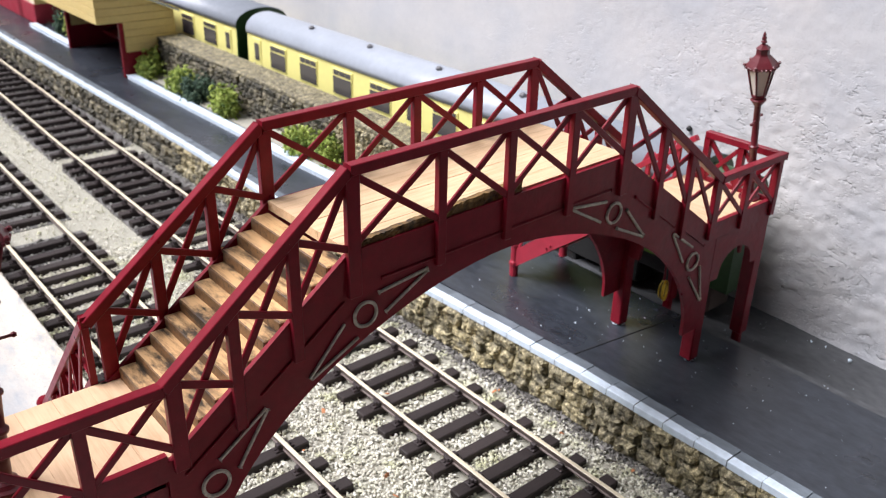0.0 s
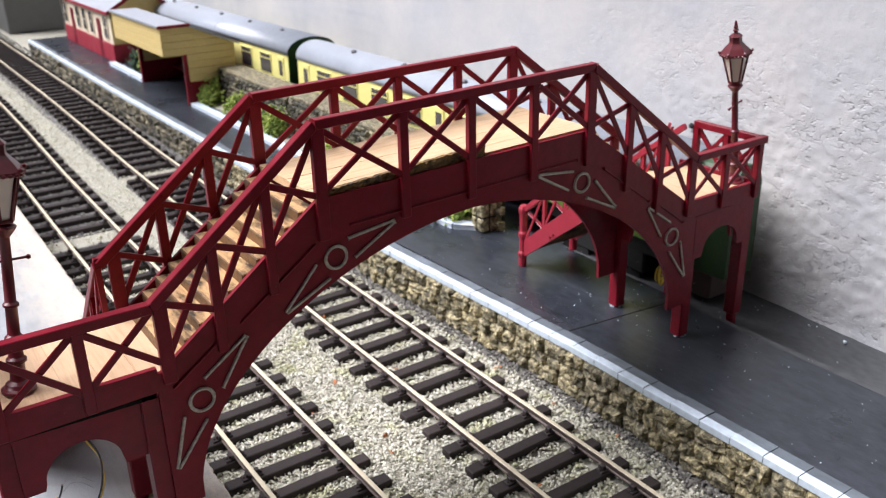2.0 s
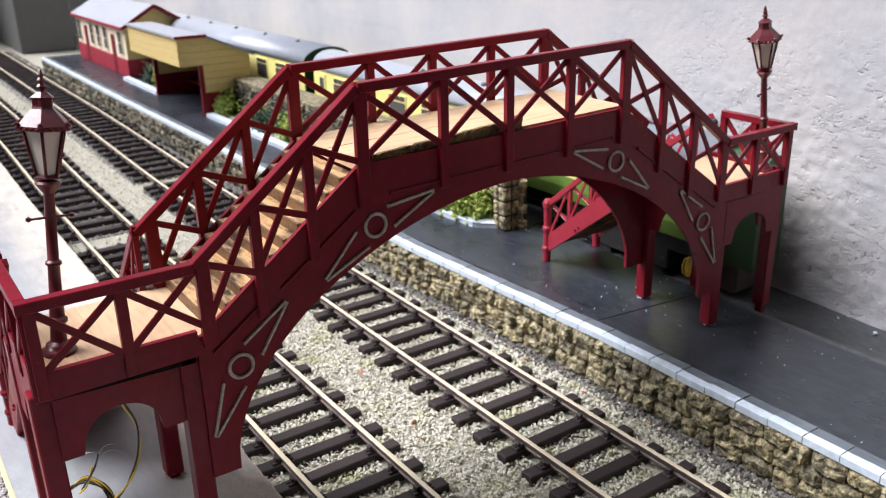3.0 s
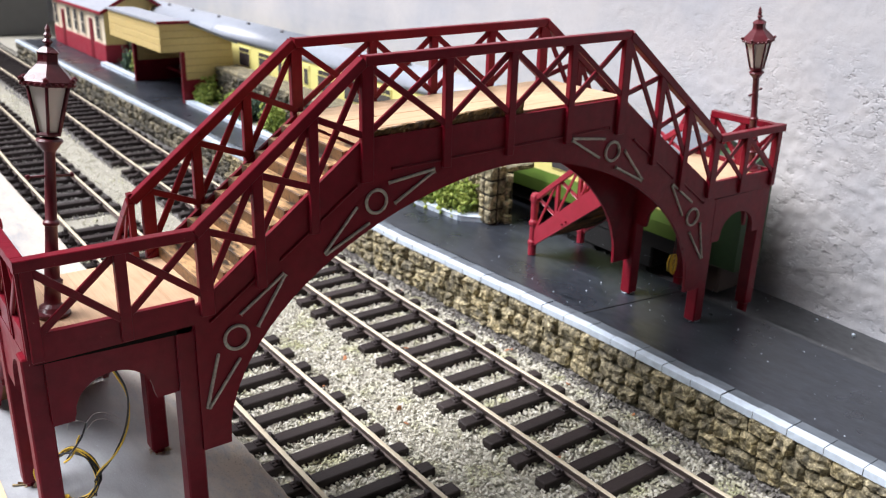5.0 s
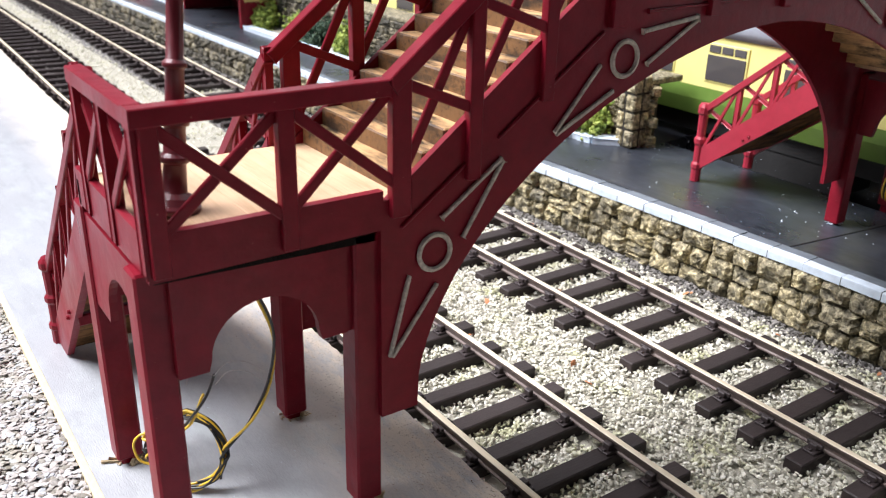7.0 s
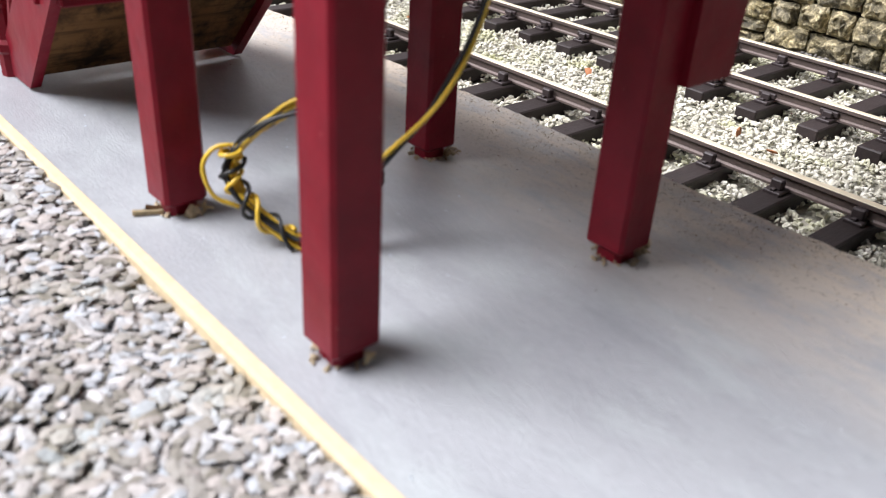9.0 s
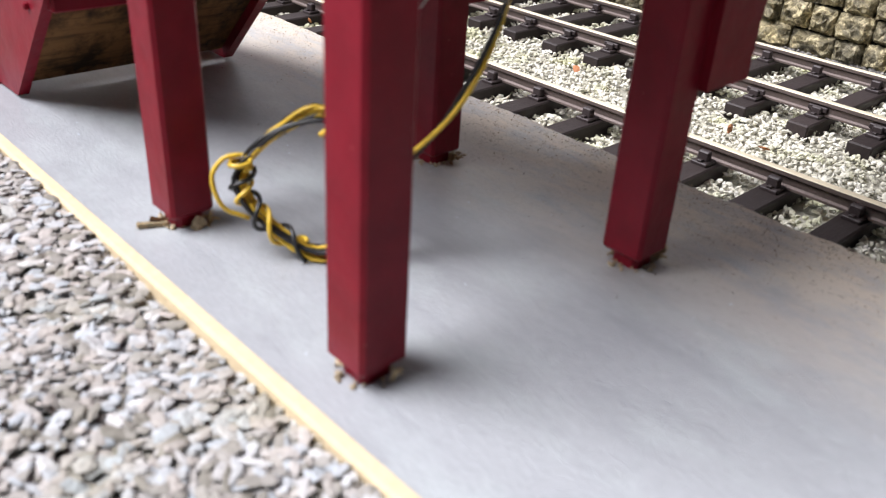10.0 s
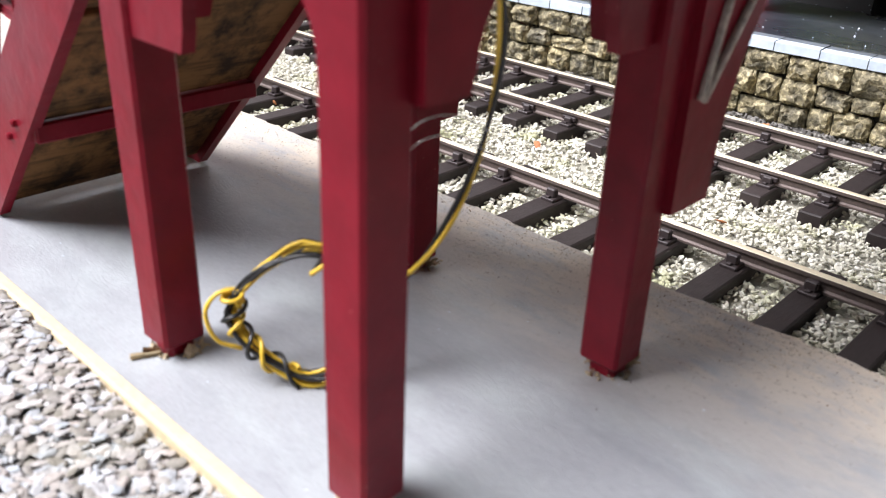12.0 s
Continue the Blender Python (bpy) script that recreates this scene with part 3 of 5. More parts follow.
bridge = thing("footbridge", "maroon lattice footbridge with pale wooden decks and steps over two tracks", "footbridge")


def arch(u):
    return 0.1135 - 0.0705 * (1 - math.sqrt(max(0.0, 1 - (abs(u) / 0.104) ** 1.75)))


def lift(u):
    """The span rises a little towards the far platform."""
    return 0.0025 * min(1.0, max(0.0, (u + 0.058) / 0.110))


def girder(y):
    pts = [(CX - 0.1122, 0.0425), (CX - 0.1037, 0.0425)]
    pts += [(CX + u, arch(u)) for u in [0.1035 * math.sin(math.pi / 2 * (k / 24)) for k in range(-24, 25)]]
    pts += [(CX + 0.1037, 0.0425), (CX + 0.1158, 0.0425), (CX + 0.1158, 0.0890), (CX + HALF[1][1], 0.0890), (CX + HALF[1][0], 0.1313), (CX - HALF[-1][0], 0.1288), (CX - 0.1108, 0.0885), (CX - 0.1122, 0.0885)]
    bm = plate(pts, "y", y, y + 0.0015)
    return part("girder", bm, RED, bridge, "arched maroon girder plate")


def level(u, top, foot):
    ut, us, _ = HALF[1 if u > 0 else -1]
    fall = min(1.0, max(0.0, (abs(u) - ut) / (us - ut)))
    return (top + lift(u)) * (1 - fall) + foot * fall


def rail_z(u):
    return level(u, ZT, ZB)


def sill_z(u):
    return level(u, 0.1288, 0.0885)


def lattice(y, s):
    """One side of the bridge: handrails, posts and crossed braces; s: which way is out."""
    hw = 0.0031
    # the landings are open at the back, where the flights go down
    knots = [-v for v in HALF[-1][:3 if s < 0 else 2][::-1]] + list(HALF[1][:3 if s < 0 else 2])
    if s > 0:
        knots[0] -= 0.0025
    else:
        knots[0], knots[-1] = knots[0] - 0.0008, knots[-1] + 0.0008
    drop = lambda u: 0.0033 if s > 0 and u < -0.112 else 0.0013
    for a, b in zip(knots, knots[1:]):
        part("handrail", stick((CX + a, y, rail_z(a) - drop(a)), (CX + b, y, rail_z(b) - drop(b)), 0.0030, hw, (0, 1, 0)), RED, bridge)
    posts = [-0.1525, -0.1305, -0.1085, -0.0922, -0.0748, -0.0570, -0.0278, -0.0018, 0.0250, 0.0515, 0.0725, 0.0910, 0.1110, 0.1325, 0.1550]
    if s > 0:
        posts = posts[2:-2]
    for u in posts:
        wide = 0.0040 if 0.05 < abs(u) < 0.06 or 0.108 < abs(u) < 0.112 else 0.0030
        below = 0.013 if abs(u) < 0.1 else 0.0050
        low = sill_z(u) - below
        part("post", stick((CX + u, y + s * 0.0002, low), (CX + u, y + s * 0.0002, rail_z(u) - 0.002), wide, 0.0022), RED, bridge)
    for a, b in zip(posts, posts[1:]):
        za, zb = sill_z(a) + 0.0007, sill_z(b) + 0.0007
        part("brace", stick((CX + a, y + 0.0005, za), (CX + b, y + 0.0005, rail_z(b) - 0.0025), 0.0020, 0.0009), RED, bridge)
        part("brace", stick((CX + a, y - 0.0005, rail_z(a) - 0.0025), (CX + b, y - 0.0005, zb), 0.0020, 0.0009), RED, bridge)


girder(Y0), girder(Y1 - 0.0015)
lattice(Y0 - 0.0002, -1), lattice(Y1 + 0.0002, 1)

# fascias of the landings, under their rails; a black strip paints the gap's shade below
for s in (-1, 1):
    for y in (Y0, Y1 - 0.0016):
        x0, x1 = sorted((CX + s * 0.1117, CX + s * HALF[s][2]))
        top, near_end, far_end = 0.0905 if y == Y0 else 0.0880, (0.0830, 0.0825)[s < 0], (0.0830, 0.0825)[s > 0]
        part("fascia", plate([(x0, near_end), (x1, far_end), (x1, top), (x0, top)], "y", y - 0.0001, y + 0.0017), RED, bridge)
        part("gap_shade", plate([(x0 + 0.001, 0.0817), (x1 - 0.001, 0.0806), (x1 - 0.001, 0.0832), (x0 + 0.001, 0.0832)], "y", y + 0.0012, y + 0.0022), GAPSHADE, bridge, "black strip painting the shade in the gap below the landing rail")
    xe = CX + s * HALF[s][2]
    x0, x1 = sorted((xe, xe - s * 0.0016))
    part("fascia", block(x0, x1, Y0, Y1, 0.0828, 0.0905, 0.0002), RED, bridge)

# seams: thin raised strips across the girder's face, along the slopes
for s in (-1, 1):
    for a, b, dz in ((0.060, 0.086, -0.0105), (0.093, 0.108, -0.009)):
        part("strip", stick((CX + s * a, Y0 - 0.0003, sill_z(a) + dz), (CX + s * b, Y0 - 0.0003, sill_z(b) + dz), 0.0007, 0.0006), RED, bridge)
part("strip", stick((CX - 0.048, Y0 - 0.0003, 0.1185), (CX + 0.046, Y0 - 0.0003, 0.1210), 0.0006, 0.0006), RED, bridge)


def ring(x, z, y):
    bm = bmesh.new()
    n, m, R, r = 28, 6, 0.0036, 0.00055
    rows = [[bm.verts.new((x + (R + r * math.cos(2 * math.pi * j / m)) * math.cos(2 * math.pi * i / n), y + r * math.sin(2 * math.pi * j / m), z + (R + r * math.cos(2 * math.pi * j / m)) * math.sin(2 * math.pi * i / n))) for j in range(m)] for i in range(n)]
    for i in range(n):
        for j in range(m):
            bm.faces.new((rows[i][j], rows[(i + 1) % n][j], rows[(i + 1) % n][(j + 1) % m], rows[i][(j + 1) % m]))
    return part("ring", bm, TRIM, bridge, "raised ring with rubbed pale paint")


for s in (-1, 1):
    for u, z, angles in ((0.1004 if s < 0 else 0.1018, 0.0762 if s < 0 else 0.0774, (244, 46)), (0.0535 if s < 0 else 0.0490, 0.1092 if s < 0 else 0.1120, (217, 18))):
        x = CX + s * u
        ring(x, z, Y0 - 0.0004)
        for ang in angles:
            d = Vector((math.cos(radians(ang)), 0, math.sin(radians(ang))))
            n = Vector((-d.z, 0, d.x))
            d.x, n.x = (d.x, n.x) if s < 0 else (-d.x, -n.x)
            c = Vector((x, Y0 - 0.0004, z))
            tip = c + d * 0.0225
            for k in (-1, 1):
                part("strip", stick(c + d * 0.0058 + n * k * 0.0036, tip + n * k * 0.0003, 0.0009, 0.0008), TRIM, bridge, "raised strip with rubbed pale paint")

# deck of the span, steps and landings
for k in range(6):
    xa, xb = CX - HALF[-1][0], CX + HALF[1][0] + 0.0012
    ya, yb = Y0 + 0.0016 + (Y1 - Y0 - 0.0032) * k / 6, Y0 + 0.0016 + (Y1 - Y0 - 0.0032) * (k + 1) / 6
    za, zb = ZD + 0.00010 * math.sin(k * 2.3), ZD + 0.0025 + 0.00010 * math.sin(k * 3.1)
    part("plank", plate([(xa, za - 0.0028), (xb, zb - 0.0028), (xb, zb), (xa, za)], "y", ya + 0.00006, yb - 0.00006), SPANDECK, bridge)


def scorched_edge():
    """The ragged burnt front edge of the deck, thicker towards one end."""
    bm = bmesh.new()
    rows = []
    for k in range(75):
        f = k / 74
        x = -0.043 + 0.0605 * f
        top = 0.1306 + 0.0036 * f + 0.00030 * noise.noise(Vector((x * 900, 2, 0))) + 0.00025 * noise.noise(Vector((x * 330, 5, 0)))
        if f > 0.94:
            top += 0.0008
        low = 0.1284 + 0.0012 * f
        col = []
        for j in range(6):
            z = low + (top - low) * j / 5
            y = Y0 + 0.0008 + 0.0005 * noise.noise(Vector((x * 700, z * 1500, 3))) + 0.0004 * noise.noise(Vector((x * 1900, z * 2600, 8)))
            col.append(bm.verts.new((x, y, z)))
        col.append(bm.verts.new((x, Y0 + 0.0030, top - 0.0003)))
        rows.append(col)
    for p, q in zip(rows, rows[1:]):
        for j in range(6):
            bm.faces.new((p[j], q[j], q[j + 1], p[j + 1]))
    for r in (rows[0], rows[-1]):
        bm.faces.new(r)
    back = [(bm.verts.new((r[0].co.x, Y0 + 0.0030, r[0].co.z))) for r in rows]
    for (p, q), (u, v) in zip(zip(rows, rows[1:]), zip(back, back[1:])):
        bm.faces.new((p[6], q[6], v, u))
        bm.faces.new((p[0], u, v, q[0]))
    return bm


part("edge_board", scorched_edge(), SCORCHED, bridge, "charred ragged front edge of the deck")
for s in (-1, 1):
    n = 11
    UT, US, UE = HALF[s]
    for k in range(1, n):
        u = UT + (US - UT) * k / n
        z = ZD + (lift(u) if s > 0 else 0) - (ZD + (lift(u) if s > 0 else 0) - ZL) * k / n
        x0, x1 = sorted((CX + s * (u - (US - UT) / n), CX + s * (u + 0.0012)))
        bm = block(x0, x1, Y0 + 0.0016, Y1 - 0.0016, z - 0.0046, z, 0.0003)
        me = mesh_of("tread", bm)
        me.materials.append(STEP)
        me.materials.append(EDGE)
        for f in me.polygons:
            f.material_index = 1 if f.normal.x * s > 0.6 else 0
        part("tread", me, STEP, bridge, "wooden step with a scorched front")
    for k in range(5):
        x0, x1 = sorted((CX + s * (US - 0.004 + 0.0465 * k / 5), CX + s * (US - 0.004 + 0.0465 * (k + 1) / 5)))
        part("plank", block(x0 + 0.00002, x1 - 0.00002, Y0 + 0.0018, Y1 - 0.0004, ZL - 0.003, ZL + 0.00004 * math.sin(k * 3.1), 0.00008), DECK, bridge)


def arch_panel(span, top, low, bot, shift=0.0):
    """Outline of a bracket panel with a round-headed opening: (along, z)."""
    a, b = span
    m, r = (a + b) / 2 + shift, (b - a) / 2 - 0.0060
    pts = [(a, bot), (m - r - 0.0006, bot)]
    pts += [(m - r * math.cos(t), low + (0.0740 - low) * math.sin(t)) for t in [math.pi * k / 16 for k in range(17)]]
    pts += [(m + r + 0.0006, bot), (b, bot), (b, top), (a, top)]
    return pts


# which way the torn wood shows at each foot of the near landing, and what it is
FEET = {(-0.1434, 0.0042): (-1.2, "crumb"), (-0.1422, 0.0425): (-0.9, "shaving"), (-0.1047, 0.0012): (-0.55, "lump"), (-0.1037, 0.0384): (-0.9, "tuft")}


def end_support(s, zp, group):
    """Four legs with pegs, bracket panels, the end rail and the flight of steps down to the platform."""
    outer, inner = CX + s * (HALF[s][2] + 0.0020), CX + s * 0.1120
    w = 0.0057
    if s < 0:
        legs = [(-0.1434, 0.0042), (-0.1422, 0.0425), (-0.1047, 0.0012), (-0.1037, 0.0384)]
    else:
        legs = [(0.1274, 0.0012), (0.1268, 0.0392), (0.1640, 0.0005), (0.1640, 0.0390)]
    for x0, y0 in legs:
        for b in [(y0, y0 + w)]:
            x1 = x0 + w
            leg = part("leg", block(x0, x1, b[0], b[1], zp + (0.0017 if s < 0 else 0.0004), 0.0826, 0.00045), RED, bridge, "square maroon leg")
            part("peg", block(x0 + 0.001, x1 - 0.001, b[0] + 0.001, b[1] - 0.001, (zp if x0 < 0.15 else 0.0123) - 0.0005, zp + 0.0026, 0.0006), RED, leg)
            rnd = random.Random(int(x0 * 1e5 + b[0] * 1e6))
            cx, cy = (x0 + x1) / 2, (b[0] + b[1]) / 2
            base = zp if x0 < 0.15 else 0.0118
            crumbs = []
            for k in range(26 if s < 0 else 34):
                ang = rnd.uniform(0, 2 * math.pi)
                out = rnd.uniform(0.0021, 0.0032)
                crumbs.append((cx + out * math.cos(ang), cy + out * math.sin(ang), base + 0.0002))
            sizes = np.array([rnd.uniform(0.00016, 0.00048) for _ in crumbs])
            part("glue", pebbles(np.array(crumbs), sizes, 0.6 if s < 0 else 0.35, 40 + abs(int(x0 * 1e4)), 0.6, 1.3), GLUE if s < 0 else KERB, leg, "crumbs of dried glue and wood" if s < 0 else "ring of dried white glue")
            if s > 0:
                continue
            # a tuft of torn fibres, a lump of glue or a curled shaving where the leg was prised into its hole
            lean, kind = FEET[(x0, y0)]
            ox, oy = cx + 0.0030 * math.cos(lean), cy + 0.0030 * math.sin(lean)
            for k in range(14 if kind == "tuft" else 6):
                ang, up, far = lean + rnd.uniform(-1.2, 1.2), rnd.uniform(0.0002, 0.0016), rnd.uniform(0.0005, 0.0014)
                start = Vector((ox + rnd.uniform(-0.0006, 0.0006), oy + rnd.uniform(-0.0006, 0.0006), zp + 0.0002))
                tip = start + Vector((far * math.cos(ang), far * math.sin(ang), up))
                part("fibre", tube(spline([start, (start + tip) / 2 + Vector((0, 0, 0.0004)), tip], 5), rnd.uniform(0.00007, 0.00018), 5), STRAW, leg)
            if kind == "lump":
                lump = np.array([(ox + 0.0003 * q, oy - 0.0002 * q, zp + 0.0004 + 0.0004 * q) for q in range(4)])
                part("glue_lump", pebbles(lump, np.array((0.0008, 0.0007, 0.0006, 0.0005)), 0.8, 77, 0.8, 1.2), STRAW, leg, "pale lump of dried glue")
            if kind == "shaving":
                a, b = Vector((cx - 0.0024, cy - 0.0002, zp + 0.0004)), Vector((cx - 0.0056, cy + 0.0012, zp + 0.0005))
                part("splinter", stick(a, b, 0.0003, 0.0005, (0, 0, 1), 0.0001), STRAW, leg, "pale splinter of torn wood")
                part("splinter", stick(a + Vector((0, 0.0003, 0.0002)), (a + b) / 2 + Vector((0, 0.0003, 0.0006)), 0.0003, 0.0004, (0, 0, 1), 0.0001), EDGE, leg, "dark splinter of torn wood")
                tuft = np.array([(cx - 0.0002 + 0.0004 * q, cy - 0.0029 - 0.0001 * q, zp + 0.0004 + 0.0003 * (q % 2)) for q in range(5)])
                part("glue_lump", pebbles(tuft, np.array((0.0004, 0.0007, 0.0006, 0.0005, 0.0003)), 0.8, 78, 0.8, 1.4), GLUE, leg, "frayed lump of dried glue")
    x0, x1 = sorted((outer - s * 0.0057, inner + s * 0.0060))
    for y in (0.0026 if s < 0 else Y0 + 0.0004, Y1 - 0.0020):
        part("bracket", plate(arch_panel((x0, x1), 0.0823, 0.0645, 0.0625), "y", y, y + 0.0016), RED, bridge, "bracket panel with a round-headed opening")
    a, b = sorted((inner + s * 0.0060, inner + s * 0.0001))
    part("bracket", block(a - 0.0001, b, 0.0027 if s < 0 else Y0 + 0.0005, 0.0036 if s < 0 else Y0 + 0.0014, 0.0626, 0.0823, 0.0001), RED, bridge)
    for x in (outer - s * 0.0032, inner + s * 0.0018):
        part("bracket", plate(arch_panel((0.0100, 0.0428) if x == outer - s * 0.0032 else (0.0066, 0.0382), 0.0812, 0.0635, 0.0612, -0.0045 if x == outer - s * 0.0032 else 0.0), "x", x - 0.0008, x + 0.0008), RED, bridge, "bracket panel with a round-headed opening")
    # rail across the outer end
    xo = CX + s * HALF[s][2] - s * 0.0008
    part("handrail", stick((xo, Y0 + 0.0014, ZB - 0.0013), (xo, 0.0360, ZB - 0.0013), 0.0030, 0.0031, (1, 0, 0)), RED, bridge)
    ys = [Y0 + 0.001, 0.0180, 0.0348]
    for y in ys:
        part("post", stick((xo, y, 0.0835), (xo, y, ZB - 0.002), 0.0028, 0.0020, (1, 0, 0)), RED, bridge)
    for a, b in zip(ys, ys[1:]):
        part("brace", stick((xo + 0.0005, a, 0.0892), (xo + 0.0005, b, ZB - 0.003), 0.0019, 0.0009, (1, 0, 0)), RED, bridge)
        part("brace", stick((xo - 0.0005, a, ZB - 0.003), (xo - 0.0005, b, 0.0892), 0.0019, 0.0009, (1, 0, 0)), RED, bridge)
    # the flight: two strings, treads, underside boards, rails, newels
    ya, yb, foot = Y1 + 0.0006, 0.1090 if s < 0 else 0.1045, zp if s < 0 else zp + 0.0105
    slope = (ZL - 0.001 - foot) / (yb - ya)
    sides = (-0.1392, -0.1012) if s < 0 else (0.1240, 0.1606)
    for x in sides:
        pts = [(ya, ZL + 0.002), (ya, ZL - 0.0115), (yb - 0.0095, zp + 0.0005), (yb + 0.002, zp + 0.0005), (yb + 0.003, zp + 0.004)]
        if s > 0:
            pts = [(ya, ZL + 0.001), (ya, ZL - 0.0120), (yb + 0.001, zp + 0.0046), (yb + 0.001, zp + 0.0140)]
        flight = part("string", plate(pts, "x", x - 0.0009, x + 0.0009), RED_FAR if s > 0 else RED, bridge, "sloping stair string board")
        for f in (0.62, 0.66):
            yy = ya + (yb - ya) * f
            part("screw", turned([(0.0006, 0), (0.0006, 0.0006), (0.0003, 0.0008)], 8), RED, flight).matrix_local = pose(x + (0.0009 if x > CX + s * 0.13 else -0.0009), yy, ZL - slope * (yy - ya) - 0.006, 0, 90 if x > CX + s * 0.13 else -90, 0)
        inner_side = abs(x - CX) < 0.13
        top0, top1 = (Y1 + (0.0002 if s < 0 else 0.0150) if inner_side else 0.0355, ZB - ((0.0033 if s < 0 else 0.0158) if inner_side else 0.0013)), (yb - 0.0005, zp + (0.0235 if s < 0 else 0.0325))
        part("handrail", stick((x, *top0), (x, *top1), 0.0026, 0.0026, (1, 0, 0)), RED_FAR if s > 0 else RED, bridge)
        n = 4
        for k in range(n):
            y1, y2 = ya + (yb - ya) * k / n, ya + (yb - ya) * (k + 1) / n
            zz = lambda y: ZL + 0.001 - slope * (y - ya)
            if k == 0 and inner_side and s > 0:
                continue
            part("post", stick((x, y1, zz(y1) - 0.001), (x, y1, zz(y1) + (0.020 if s < 0 else 0.018)), 0.0020, 0.0014, (1, 0, 0)), RED_FAR if s > 0 else RED, bridge)
            part("brace", stick((x + 0.0004, y1, zz(y1)), (x + 0.0004, y2, zz(y2) + 0.020), 0.0014, 0.0008, (1, 0, 0)), RED_FAR if s > 0 else RED, bridge)
            part("brace", stick((x - 0.0004, y1, zz(y1) + 0.020), (x - 0.0004, y2, zz(y2)), 0.0014, 0.0008, (1, 0, 0)), RED_FAR if s > 0 else RED, bridge)
        prof = [(0.0022, 0), (0.0022, 0.004), (0.0026, 0.0045), (0.0026, 0.0058), (0.0020, 0.0065), (0.0020, 0.012), (0.0026, 0.0128), (0.0026, 0.0142), (0.0019, 0.015), (0.0021, 0.022), (0.0027, 0.0228), (0.0027, 0.0246), (0.0018, 0.0258)]
        if s > 0:
            prof = [(r, h * 1.33) for r, h in prof]
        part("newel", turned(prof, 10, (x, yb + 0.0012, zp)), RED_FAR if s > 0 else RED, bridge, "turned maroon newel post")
    n = 11
    for k in range(n):
        y1, z1 = ya + (yb - ya) * k / n, ZL - (ZL - foot) * (k + 1) / (n + 1)
        part("tread", block(sides[0] + 0.0010, sides[1] - 0.0010, y1, y1 + (yb - ya) / n + 0.001, z1 - 0.0022, z1, 0.0003), STEP, bridge)
    for k in range(3):
        f0, f1 = k / 3 + 0.01, (k + 1) / 3 - 0.01
        p = lambda f: ((sides[0] + sides[1]) / 2, ya + (yb - 0.008 - ya) * f, ZL - 0.009 + (foot + 0.0022 - ZL + 0.009) * f)
        part("underside_board", stick(p(f0), p(f1), 0.0016, sides[1] - sides[0] - 0.002, (1, 0, 0), 0.0002), BOARD, bridge, "rough scorched board under the steps")
    q = p(0.66)
    if s > 0:
        return
    part("cross_rail", block(sides[0], sides[1], q[1] - 0.002, q[1] + 0.002, q[2] - 0.0035, q[2] - 0.0005, 0.0003), RED, bridge)


end_support(-1, ZN, "near")
end_support(1, ZF, "far")


